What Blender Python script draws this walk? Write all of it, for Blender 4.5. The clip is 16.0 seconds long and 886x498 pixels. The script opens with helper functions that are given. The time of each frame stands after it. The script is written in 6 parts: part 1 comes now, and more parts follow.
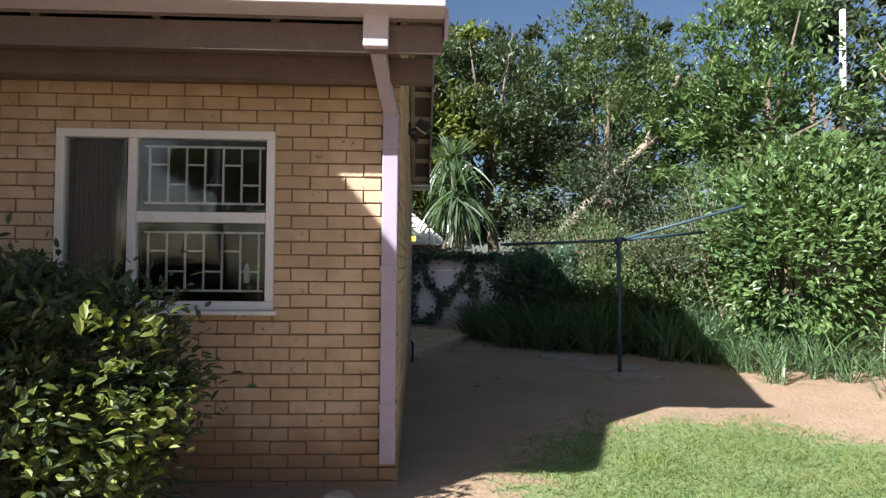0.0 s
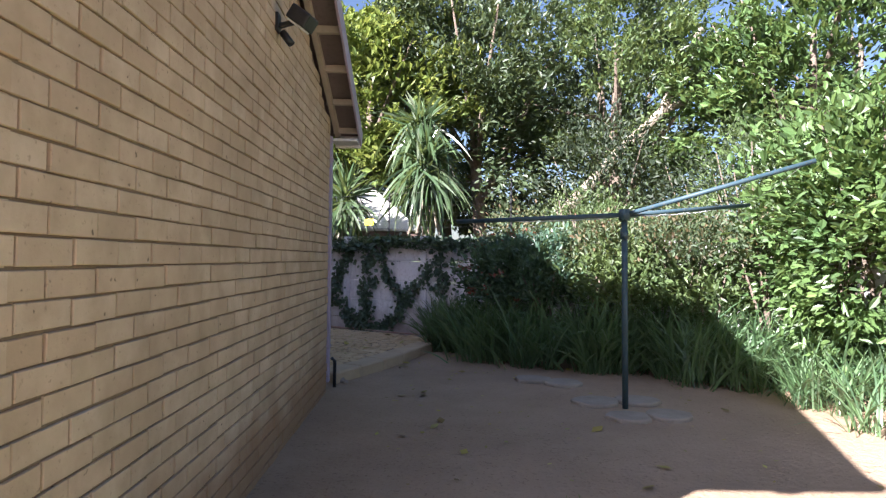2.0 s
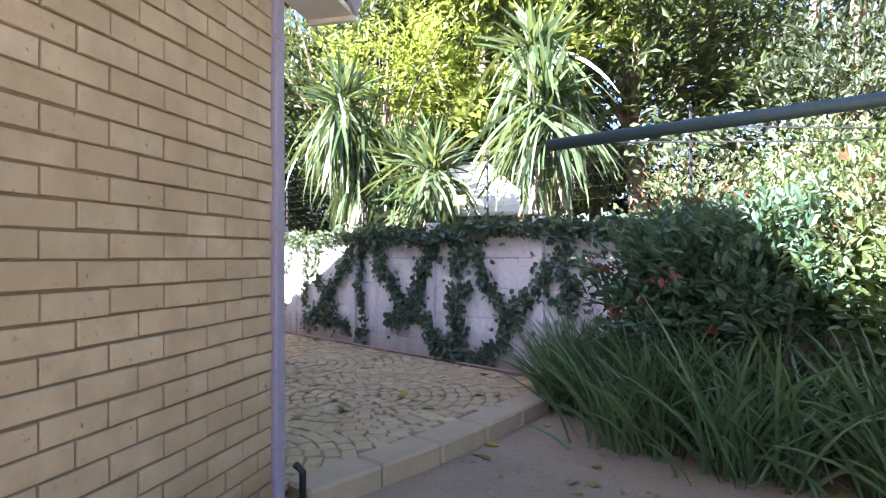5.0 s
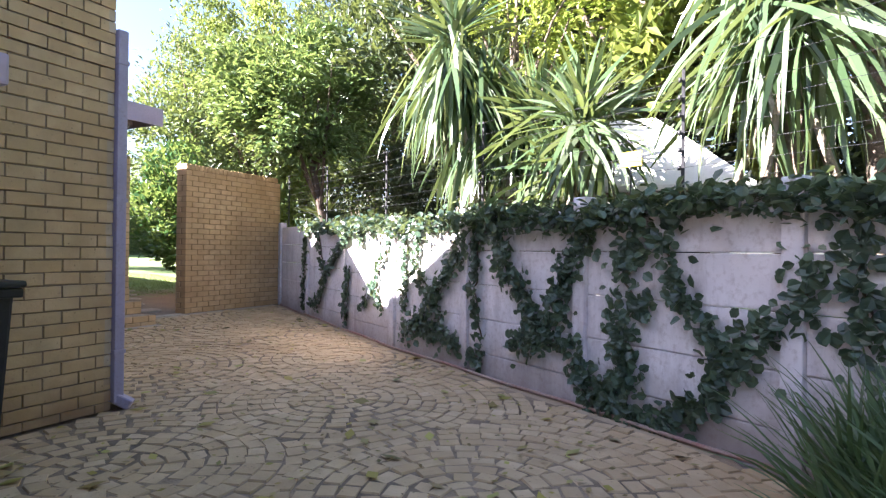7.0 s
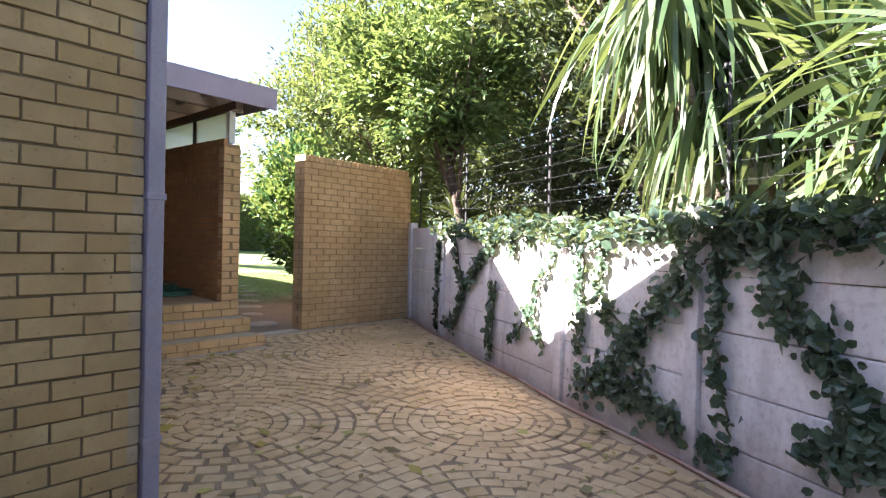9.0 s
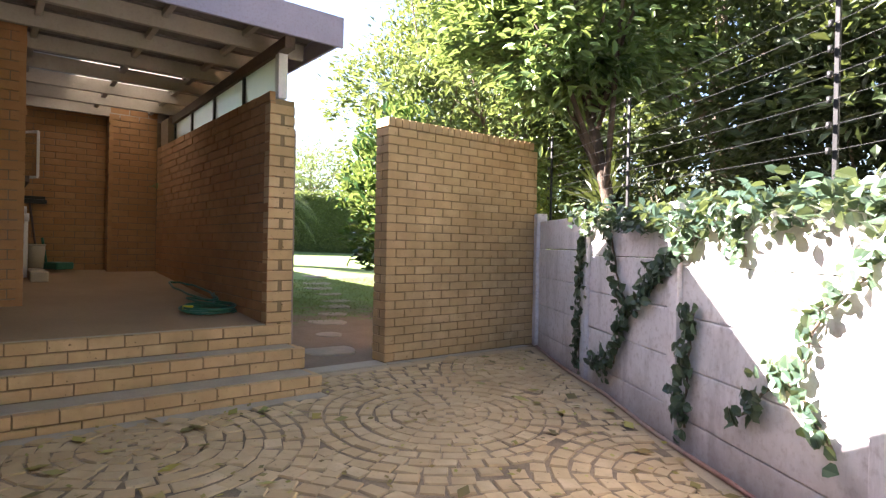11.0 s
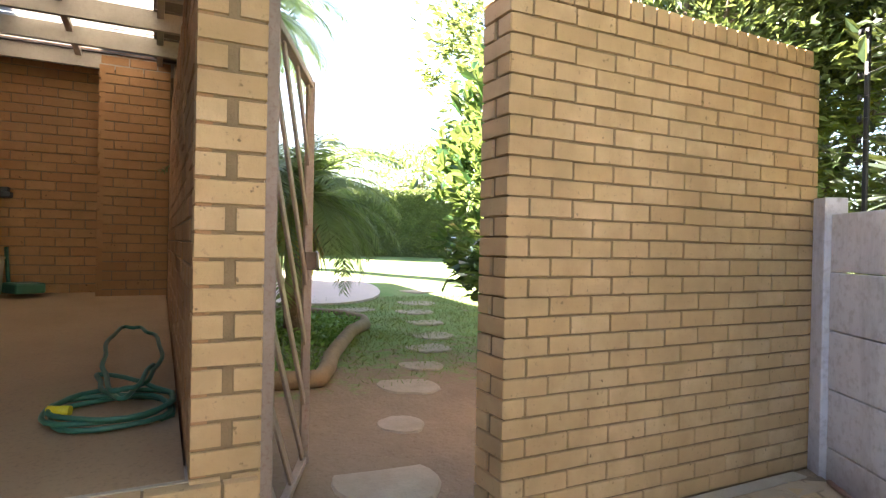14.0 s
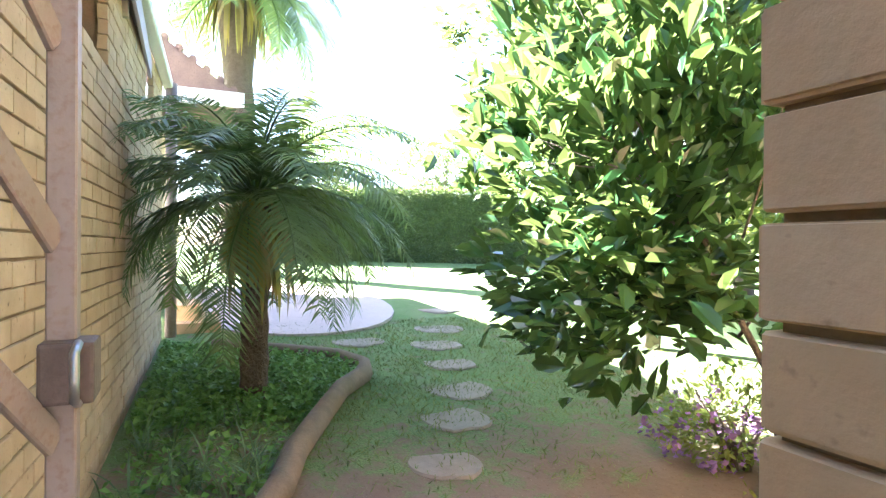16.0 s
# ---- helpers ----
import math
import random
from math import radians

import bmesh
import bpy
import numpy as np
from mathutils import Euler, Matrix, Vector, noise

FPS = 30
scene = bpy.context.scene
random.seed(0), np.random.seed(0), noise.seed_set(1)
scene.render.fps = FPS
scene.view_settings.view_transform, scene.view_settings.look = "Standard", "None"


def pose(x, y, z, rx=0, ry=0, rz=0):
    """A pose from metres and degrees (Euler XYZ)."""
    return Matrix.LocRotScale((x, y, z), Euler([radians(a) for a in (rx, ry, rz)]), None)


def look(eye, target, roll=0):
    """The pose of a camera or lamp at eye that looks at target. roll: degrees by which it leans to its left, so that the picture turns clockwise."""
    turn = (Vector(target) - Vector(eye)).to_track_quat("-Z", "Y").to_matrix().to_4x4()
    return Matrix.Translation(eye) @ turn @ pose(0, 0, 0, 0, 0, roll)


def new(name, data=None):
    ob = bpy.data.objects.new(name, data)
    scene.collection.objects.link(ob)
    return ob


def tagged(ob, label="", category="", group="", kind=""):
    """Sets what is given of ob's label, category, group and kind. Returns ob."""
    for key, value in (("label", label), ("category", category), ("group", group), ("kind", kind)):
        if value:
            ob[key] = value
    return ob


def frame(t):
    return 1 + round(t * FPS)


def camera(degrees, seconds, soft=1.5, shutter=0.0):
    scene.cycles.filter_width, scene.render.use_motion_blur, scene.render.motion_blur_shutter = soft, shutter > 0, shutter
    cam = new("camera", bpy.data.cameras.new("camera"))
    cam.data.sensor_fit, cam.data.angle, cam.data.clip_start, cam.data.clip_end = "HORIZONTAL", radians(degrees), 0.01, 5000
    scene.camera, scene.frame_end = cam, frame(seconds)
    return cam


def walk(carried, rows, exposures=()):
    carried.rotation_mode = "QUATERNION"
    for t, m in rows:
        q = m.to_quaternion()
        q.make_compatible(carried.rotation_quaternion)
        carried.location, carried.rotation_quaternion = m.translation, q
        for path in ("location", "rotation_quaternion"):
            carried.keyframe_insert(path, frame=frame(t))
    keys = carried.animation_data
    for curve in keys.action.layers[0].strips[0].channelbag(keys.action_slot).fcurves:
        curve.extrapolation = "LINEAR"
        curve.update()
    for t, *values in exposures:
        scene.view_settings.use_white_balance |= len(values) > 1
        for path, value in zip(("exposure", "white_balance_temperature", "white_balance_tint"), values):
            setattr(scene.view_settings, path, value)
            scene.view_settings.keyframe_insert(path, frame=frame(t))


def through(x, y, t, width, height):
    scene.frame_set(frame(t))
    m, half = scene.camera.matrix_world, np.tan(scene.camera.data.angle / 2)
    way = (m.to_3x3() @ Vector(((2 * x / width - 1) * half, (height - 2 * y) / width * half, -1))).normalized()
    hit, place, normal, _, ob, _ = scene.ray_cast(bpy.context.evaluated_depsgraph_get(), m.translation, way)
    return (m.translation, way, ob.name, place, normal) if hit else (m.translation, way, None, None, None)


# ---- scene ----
cam = camera(75.2, 16.0, soft=1.3)
PATH = [
    (0, (0.13, 1.25, 1.47), (0.213, 3.247, 1.521), 0.5),
    (0.5, (0.399, 1.864, 1.424), (0.476, 3.862, 1.472), 0.5),
    (1, (0.655, 2.471, 1.399), (0.728, 4.469, 1.441), 0.5),
    (1.5, (0.846, 3.064, 1.392), (0.91, 5.062, 1.429), 0.6),
    (2, (1.021, 3.65, 1.384), (1.069, 5.649, 1.418), 0.7),
    (2.5, (1.158, 4.216, 1.354), (1.168, 6.216, 1.393), 1.1),
    (3, (1.267, 4.791, 1.368), (1.228, 6.79, 1.399), 1.1),
    (3.2, (1.314, 5.037, 1.34), (1.238, 7.035, 1.374), 1.3),
    (5.3, (1.423, 7.46, 1.352), (0.841, 9.374, 1.373), -0.2),
    (5.5, (1.336, 7.686, 1.338), (0.695, 9.58, 1.355), -0.0),
    (6, (1.127, 8.229, 1.338), (0.391, 10.089, 1.354), 0.2),
    (6.5, (0.913, 8.778, 1.337), (0.101, 10.605, 1.349), 0.5),
    (7, (0.633, 9.291, 1.32), (-0.264, 11.078, 1.329), 0.7),
    (7.5, (0.337, 9.732, 1.329), (-0.645, 11.474, 1.327), 0.7),
    (8, (-0.003, 10.107, 1.349), (-1.104, 11.776, 1.341), 0.9),
    (8.5, (-0.339, 10.429, 1.438), (-1.526, 12.038, 1.425), 1.0),
    (9, (-0.686, 10.8, 1.473), (-1.958, 12.344, 1.461), 1.3),
    (9.5, (-1.049, 11.306, 1.458), (-2.412, 12.77, 1.444), 1.1),
    (10, (-1.457, 11.733, 1.433), (-2.876, 13.142, 1.423), 1.3),
    (10.2, (-1.658, 11.931, 1.425), (-3.112, 13.306, 1.412), 1.3),
    (12.3, (-3.535, 13.385, 1.438), (-5.239, 14.432, 1.431), 1.1),
    (12.5, (-3.71, 13.509, 1.46), (-5.436, 14.519, 1.447), 1.1),
    (13, (-4.209, 13.794, 1.476), (-5.97, 14.741, 1.461), 1.3),
    (13.5, (-4.66, 14.08, 1.495), (-6.439, 14.994, 1.484), 1.3),
    (14, (-5.124, 14.342, 1.515), (-6.913, 15.236, 1.504), 1.2),
    (14.5, (-5.614, 14.615, 1.544), (-7.41, 15.496, 1.53), 0.8),
    (15, (-6.104, 14.881, 1.579), (-7.907, 15.746, 1.565), 0.4),
    (15.5, (-6.583, 15.067, 1.605), (-8.395, 15.915, 1.589), -0.1),
    (16, (-7.058, 15.231, 1.62), (-8.883, 16.05, 1.611), 0.4),
]
EXPOSURES = [(0.0, 1.55, 5800, 13), (1.0, 2.05, 5750, 17), (2.0, 2.5, 5750, 22), (3.0, 2.95, 5780, 24), (5.5, 3.72, 5800, 23), (7.0, 3.65, 5900, 24), (9.0, 3.65, 6150, 22), (10.0, 3.7, 6250, 22), (12.5, 4.05, 6500, 19), (14.0, 4.45, 6550, 17), (15.0, 4.75, 6300, 16), (16.0, 4.8, 5450, 17)]
walk(cam, [(t, look(eye, target, roll)) for t, eye, target, roll in PATH], EXPOSURES)

# ---- world, sun, exposure ----
SUN_DIR = Vector((1.24, 0.99, -1.0)).normalized()   # the way the light travels
world = bpy.data.worlds.new("world")
scene.world = world
world.use_nodes = True
_wn = world.node_tree.nodes
_sky = _wn.new("ShaderNodeTexSky")
_sky.sky_type = "NISHITA"
_sky.sun_disc = False
_sky.sun_elevation = radians(32.0)
_sky.sun_rotation = radians(231.4)
_sky.air_density, _sky.dust_density, _sky.ozone_density = 1.0, 1.6, 1.0
_wn["Background"].inputs["Strength"].default_value = 0.037
world.node_tree.links.new(_sky.outputs["Color"], _wn["Background"].inputs["Color"])
_sun = bpy.data.lights.new("sun", "SUN")
_sun.energy, _sun.angle, _sun.color = 5.0, radians(0.55), (1.0, 0.93, 0.82)
sun = new("sun", _sun)
sun.matrix_world = Matrix.Translation((-20, -16, 20)) @ SUN_DIR.to_track_quat("-Z", "Y").to_matrix().to_4x4()

# ---- materials ----
def node_mat(name):
    m = bpy.data.materials.new(name)
    m.use_nodes = True
    nt = m.node_tree
    return m, nt, nt.nodes["Principled BSDF"]


def mixcol(nt, fac, a, b, mode="MIX"):
    n = nt.nodes.new("ShaderNodeMix")
    n.data_type, n.blend_type = "RGBA", mode
    for k, v in ((0, fac), (6, a), (7, b)):
        if hasattr(v, "links"):
            nt.links.new(v, n.inputs[k])
        else:
            n.inputs[k].default_value = v if k == 0 else (*v, 1)
    return n.outputs[2]


def noise_fac(nt, scale, detail=4, lo=0.35, hi=0.65, rough=0.6, space="Object"):
    co = nt.nodes.new("ShaderNodeNewGeometry").outputs["Position"] if space == "World" else nt.nodes.new("ShaderNodeTexCoord").outputs["Object"]
    n = nt.nodes.new("ShaderNodeTexNoise")
    n.inputs["Scale"].default_value, n.inputs["Detail"].default_value, n.inputs["Roughness"].default_value = scale, detail, rough
    nt.links.new(co, n.inputs["Vector"])
    r = nt.nodes.new("ShaderNodeMapRange")
    r.inputs[1].default_value, r.inputs[2].default_value = lo, hi
    nt.links.new(n.outputs[0], r.inputs[0])
    return r.outputs[0]


def add_bump(nt, bsdf, scale, strength, dist=0.01, detail=5):
    f = noise_fac(nt, scale, detail, 0.2, 0.8, 0.6, "World")
    b = nt.nodes.new("ShaderNodeBump")
    b.inputs["Strength"].default_value, b.inputs["Distance"].default_value = strength, dist
    nt.links.new(f, b.inputs["Height"])
    nt.links.new(b.outputs[0], bsdf.inputs["Normal"])


def plain(name, a, b, rough=0.7, scale=3.0, fine=60.0, bump=0.2, dist=0.004, metal=0.0, spec=0.4, c=None):
    """A surface of two tones mixed by a coarse and a fine grain."""
    m, nt, bs = node_mat(name)
    col = mixcol(nt, noise_fac(nt, scale, 5, 0.3, 0.7, 0.65, "World"), a, b)
    dark = tuple(v * 0.72 for v in a)
    col = mixcol(nt, noise_fac(nt, fine, 3, 0.5, 0.9, 0.6, "World"), col, c or dark)
    nt.links.new(col, bs.inputs["Base Color"])
    bs.inputs["Roughness"].default_value, bs.inputs["Metallic"].default_value = rough, metal
    bs.inputs["Specular IOR Level"].default_value = spec
    add_bump(nt, bs, fine, bump, dist)
    return m


def random_socket(nt, island):
    if island:
        return nt.nodes.new("ShaderNodeNewGeometry").outputs["Random Per Island"]
    return nt.nodes.new("ShaderNodeObjectInfo").outputs["Random"]


def piece_mat(name, ramp, island, rough=0.85, stain=None, fine=70, bump=0.35, stain_top=0.0):
    """Bricks and cobbles: each piece its own tone, with grain, pits and blotches. stain: soil splashed up to stain_top, with a ragged edge."""
    m, nt, bs = node_mat(name)
    r = nt.nodes.new("ShaderNodeValToRGB")
    els = r.color_ramp.elements
    for k, colour in enumerate(ramp):
        e = els[k] if k < 2 else els.new(0.5)
        e.position, e.color = k / (len(ramp) - 1), (*colour, 1)
    for k in range(len(ramp)):
        els[k].position, els[k].color = k / (len(ramp) - 1), (*ramp[k], 1)
    nt.links.new(random_socket(nt, island), r.inputs[0])
    col = r.outputs[0]
    col = mixcol(nt, noise_fac(nt, 5.0, 4, 0.35, 0.75, 0.6, "World"), col, tuple(v * 0.82 for v in ramp[0]))
    col = mixcol(nt, noise_fac(nt, 45.0, 3, 0.62, 0.8, 0.6, "World"), col, tuple(v * 0.55 for v in ramp[0]))
    col = mixcol(nt, noise_fac(nt, 28.0, 2, 0.70, 0.76, 0.5, "World"), col, tuple(v * 0.35 for v in ramp[0]))
    col = mixcol(nt, noise_fac(nt, 1.1, 5, 0.45, 0.8, 0.65, "World"), col, tuple(v * 0.72 for v in ramp[-1]))
    if stain:
        pos = nt.nodes.new("ShaderNodeSeparateXYZ")
        nt.links.new(nt.nodes.new("ShaderNodeNewGeometry").outputs["Position"], pos.inputs[0])
        n = nt.nodes.new("ShaderNodeMath")
        n.operation = "MULTIPLY_ADD"
        nt.links.new(noise_fac(nt, 3.0, 4, 0.2, 0.8, 0.6, "World"), n.inputs[0])
        n.inputs[1].default_value = 0.35
        nt.links.new(pos.outputs[2], n.inputs[2])
        mr = nt.nodes.new("ShaderNodeMapRange")
        nt.links.new(n.outputs[0], mr.inputs[0])
        mr.inputs[1].default_value, mr.inputs[2].default_value = stain_top, stain_top + 0.3
        mr.inputs[3].default_value, mr.inputs[4].default_value = 0.8, 0.0
        col = mixcol(nt, mr.outputs[0], col, stain)
    nt.links.new(col, bs.inputs["Base Color"])
    bs.inputs["Roughness"].default_value = rough
    bs.inputs["Specular IOR Level"].default_value = 0.25
    add_bump(nt, bs, fine, bump, 0.004)
    return m


def leaf_mat(name, ramp, gloss=0.45, through=0.35):
    """Leaves: each its own green, with light coming through."""
    m, nt, bs = node_mat(name)
    r = nt.nodes.new("ShaderNodeValToRGB")
    els = r.color_ramp.elements
    while len(els) < len(ramp):
        els.new(0.5)
    for k in range(len(ramp)):
        els[k].position, els[k].color = k / (len(ramp) - 1), (*ramp[k], 1)
    nt.links.new(random_socket(nt, True), r.inputs[0])
    tone = noise_fac(nt, 1.7, 3, 0.3, 0.7, 0.55, "World")
    cooler = mixcol(nt, 1.0, r.outputs[0], (0.62, 0.72, 0.72), "MULTIPLY")
    warmer = mixcol(nt, 1.0, r.outputs[0], (1.30, 1.22, 1.10), "MULTIPLY")
    col = mixcol(nt, tone, cooler, warmer)
    nt.links.new(col, bs.inputs["Base Color"])
    bs.inputs["Roughness"].default_value = gloss
    tr = nt.nodes.new("ShaderNodeBsdfTranslucent")
    bright = mixcol(nt, 0.5, col, (0.34, 0.41, 0.09))
    nt.links.new(bright, tr.inputs["Color"])
    mx = nt.nodes.new("ShaderNodeMixShader")
    mx.inputs[0].default_value = through
    nt.links.new(bs.outputs[0], mx.inputs[1])
    nt.links.new(tr.outputs[0], mx.inputs[2])
    nt.links.new(mx.outputs[0], nt.nodes["Material Output"].inputs["Surface"])
    return m


BUFF = [(0.50, 0.37, 0.235), (0.56, 0.43, 0.29), (0.53, 0.39, 0.255), (0.60, 0.47, 0.33), (0.47, 0.335, 0.21)]
SOIL = (0.30, 0.17, 0.09)
M_brick = piece_mat("buff_brick", BUFF, False, stain=SOIL, stain_top=0.4)
M_brick_s = piece_mat("buff_brick_laid", BUFF, True, stain=SOIL, stain_top=0.4)
YEL = [(0.57, 0.38, 0.19), (0.63, 0.43, 0.24), (0.60, 0.40, 0.21), (0.66, 0.47, 0.27), (0.54, 0.35, 0.17)]
M_ybrick = piece_mat("yellow_brick", YEL, False)
M_ybrick_s = piece_mat("yellow_brick_laid", YEL, True)
M_brick_w = piece_mat("wing_brick", YEL, False, stain=SOIL, stain_top=0.3)
M_brick_ws = piece_mat("wing_brick_laid", YEL, True, stain=SOIL, stain_top=0.3)
RED = [(0.40, 0.215, 0.10), (0.45, 0.255, 0.12), (0.36, 0.18, 0.085), (0.43, 0.235, 0.11)]
M_rbrick_s = piece_mat("patio_brick_laid", RED, True)
M_rbrick = piece_mat("patio_brick", RED, False)
M_mortar = plain("mortar", (0.20, 0.14, 0.088), (0.26, 0.185, 0.12), 0.95, 6, 120, 0.5)
M_mortar_y = plain("yellow_mortar", (0.28, 0.188, 0.098), (0.22, 0.15, 0.08), 0.95, 6, 120, 0.5)
M_cob = piece_mat("paving_cobble", [(0.57, 0.405, 0.225), (0.64, 0.47, 0.275), (0.52, 0.36, 0.19), (0.66, 0.495, 0.30), (0.60, 0.415, 0.225)], False, 0.9, fine=50, bump=0.5)
M_cob_s = piece_mat("paving_cobble_laid", [(0.57, 0.405, 0.225), (0.64, 0.47, 0.275), (0.52, 0.36, 0.19), (0.66, 0.495, 0.30), (0.60, 0.415, 0.225)], True, 0.9, fine=50, bump=0.5)
M_bed = plain("paving_bedding", (0.13, 0.093, 0.06), (0.42, 0.305, 0.19), 1.0, 2.2, 90, 0.6, 0.006)
M_kerb = plain("kerb_concrete", (0.52, 0.39, 0.245), (0.42, 0.31, 0.195), 0.95, 2.5, 70, 0.5)
M_conc = plain("precast_concrete", (0.76, 0.73, 0.745), (0.64, 0.60, 0.615), 0.95, 1.4, 25, 0.35, c=(0.42, 0.36, 0.35))


def weather(m, rain, splash, z0, z1):
    """Rain streaks hanging down a wall, and soil splashed up its foot with a ragged edge."""
    nt = m.node_tree
    bs = nt.nodes["Principled BSDF"]
    old = bs.inputs["Base Color"].links[0].from_socket
    geo = nt.nodes.new("ShaderNodeNewGeometry").outputs["Position"]
    mp = nt.nodes.new("ShaderNodeMapping")
    mp.inputs["Scale"].default_value = (5.0, 5.0, 1.1)
    nt.links.new(geo, mp.inputs["Vector"])
    n = nt.nodes.new("ShaderNodeTexNoise")
    n.inputs["Scale"].default_value, n.inputs["Detail"].default_value, n.inputs["Roughness"].default_value = 1.0, 6, 0.7
    nt.links.new(mp.outputs[0], n.inputs["Vector"])
    r = nt.nodes.new("ShaderNodeMapRange")
    r.inputs[1].default_value, r.inputs[2].default_value, r.inputs[4].default_value = 0.5, 0.78, 0.75
    nt.links.new(n.outputs[0], r.inputs[0])
    col = mixcol(nt, r.outputs[0], old, rain)
    pos = nt.nodes.new("ShaderNodeSeparateXYZ")
    nt.links.new(geo, pos.inputs[0])
    up = nt.nodes.new("ShaderNodeMath")
    up.operation = "MULTIPLY_ADD"
    nt.links.new(noise_fac(nt, 2.2, 5, 0.2, 0.8, 0.65, "World"), up.inputs[0])
    up.inputs[1].default_value = 0.4
    nt.links.new(pos.outputs[2], up.inputs[2])
    f = nt.nodes.new("ShaderNodeMapRange")
    nt.links.new(up.outputs[0], f.inputs[0])
    f.inputs[1].default_value, f.inputs[2].default_value, f.inputs[3].default_value, f.inputs[4].default_value = z0, z1, 0.75, 0.0
    nt.links.new(mixcol(nt, f.outputs[0], col, splash), bs.inputs["Base Color"])


weather(M_conc, (0.34, 0.305, 0.31), (0.27, 0.205, 0.165), 0.35, 0.75)
M_floor = plain("patio_screed", (0.30, 0.195, 0.105), (0.37, 0.25, 0.14), 0.75, 1.5, 60, 0.25)
M_step = plain("tread_screed", (0.46, 0.385, 0.285), (0.38, 0.31, 0.225), 0.9, 2.5, 60, 0.35)
M_lilac = plain("lilac_grey_paint", (0.38, 0.33, 0.43), (0.33, 0.29, 0.38), 0.5, 4, 50, 0.12, c=(0.28, 0.22, 0.24))
M_palelilac = plain("pale_lilac_paint", (0.56, 0.52, 0.57), (0.49, 0.45, 0.50), 0.5, 4, 50, 0.12, c=(0.40, 0.34, 0.33))
M_white = plain("white_paint", (0.74, 0.73, 0.72), (0.66, 0.65, 0.64), 0.5, 5, 60, 0.1)
M_wood = plain("dark_timber", (0.11, 0.08, 0.068), (0.15, 0.11, 0.095), 0.7, 4, 40, 0.3)
M_beam = plain("painted_rafter", (0.40, 0.35, 0.29), (0.33, 0.285, 0.235), 0.65, 4, 40, 0.2)
M_soffit = plain("roof_sheeting", (0.13, 0.105, 0.10), (0.17, 0.14, 0.13), 0.6, 3, 30, 0.2)
M_tile = plain("clay_roof_tile", (0.19, 0.125, 0.10), (0.25, 0.165, 0.13), 0.85, 5, 50, 0.4)
M_gate = plain("brown_gate_paint", (0.25, 0.19, 0.165), (0.31, 0.24, 0.21), 0.5, 8, 60, 0.15, c=(0.20, 0.11, 0.07))
M_blue = plain("blue_green_paint", (0.025, 0.058, 0.075), (0.04, 0.078, 0.098), 0.55, 8, 60, 0.15, c=(0.10, 0.08, 0.06))
M_black = plain("black_plastic", (0.018, 0.018, 0.020), (0.03, 0.03, 0.032), 0.45, 8, 80, 0.1)
# Near-black paint that stands for the shade of unlit rooms.
M_dark = plain("interior_shade", (0.03, 0.027, 0.027), (0.045, 0.04, 0.04), 0.9, 3, 30, 0.1)
M_curtain = plain("dark_curtain", (0.06, 0.043, 0.04), (0.08, 0.058, 0.054), 0.95, 3, 90, 0.3)
M_hose_g = plain("green_hose", (0.03, 0.12, 0.075), (0.04, 0.15, 0.10), 0.4, 8, 60, 0.1)
M_hose_r = plain("red_conduit", (0.30, 0.13, 0.10), (0.42, 0.34, 0.28), 0.5, 3, 60, 0.1)
M_yellow = plain("yellow_enamel", (0.75, 0.60, 0.03), (0.70, 0.55, 0.03), 0.4, 8, 60, 0.05)
M_stone = plain("stepping_stone", (0.37, 0.31, 0.245), (0.27, 0.22, 0.17), 0.95, 5, 60, 0.9)
M_darkbark = plain("dark_bark", (0.06, 0.045, 0.035), (0.11, 0.08, 0.06), 0.95, 9, 60, 0.9)
M_lock = plain("rusty_lock_steel", (0.10, 0.065, 0.05), (0.16, 0.105, 0.08), 0.55, 12, 90, 0.3)
M_bark = plain("bark", (0.13, 0.10, 0.075), (0.20, 0.16, 0.12), 0.95, 5, 30, 0.9, 0.02)
M_palebark = plain("pale_bark", (0.34, 0.29, 0.22), (0.24, 0.20, 0.15), 0.95, 5, 30, 0.8, 0.02)
M_palmbark = plain("palm_fibre", (0.124, 0.088, 0.062), (0.176, 0.130, 0.094), 0.95, 9, 40, 1.0, 0.03)
M_pinkpav = plain("pale_pink_paving", (0.58, 0.47, 0.43), (0.52, 0.42, 0.37), 0.9, 3, 30, 0.3)
M_plaster = plain("white_plaster", (0.78, 0.75, 0.71), (0.72, 0.68, 0.63), 0.9, 2, 40, 0.2)
M_metal = plain("galvanised_wire", (0.42, 0.42, 0.43), (0.34, 0.34, 0.35), 0.35, 9, 60, 0.1, metal=0.9)
M_earthpot = plain("bed_edging", (0.25, 0.18, 0.12), (0.17, 0.125, 0.085), 0.95, 7, 50, 0.8)
M_purple = plain("purple_petals", (0.25, 0.13, 0.35), (0.32, 0.18, 0.42), 0.7, 8, 60, 0.1)

M_glass, _nt, _b = node_mat("window_glass")
_b.inputs["Base Color"].default_value = (0.92, 0.95, 0.95, 1)
_b.inputs["Roughness"].default_value, _b.inputs["Transmission Weight"].default_value, _b.inputs["IOR"].default_value = 0.02, 1.0, 1.45
M_frost, _nt, _b = node_mat("frosted_sheet")
_b.inputs["Base Color"].default_value = (0.92, 0.92, 0.90, 1)
_b.inputs["Roughness"].default_value, _b.inputs["Transmission Weight"].default_value = 0.55, 1.0
M_clear, _nt, _b = node_mat("translucent_roof_sheet")
_tr = _nt.nodes.new("ShaderNodeBsdfTranslucent")
_tr.inputs["Color"].default_value = (0.40, 0.39, 0.36, 1)
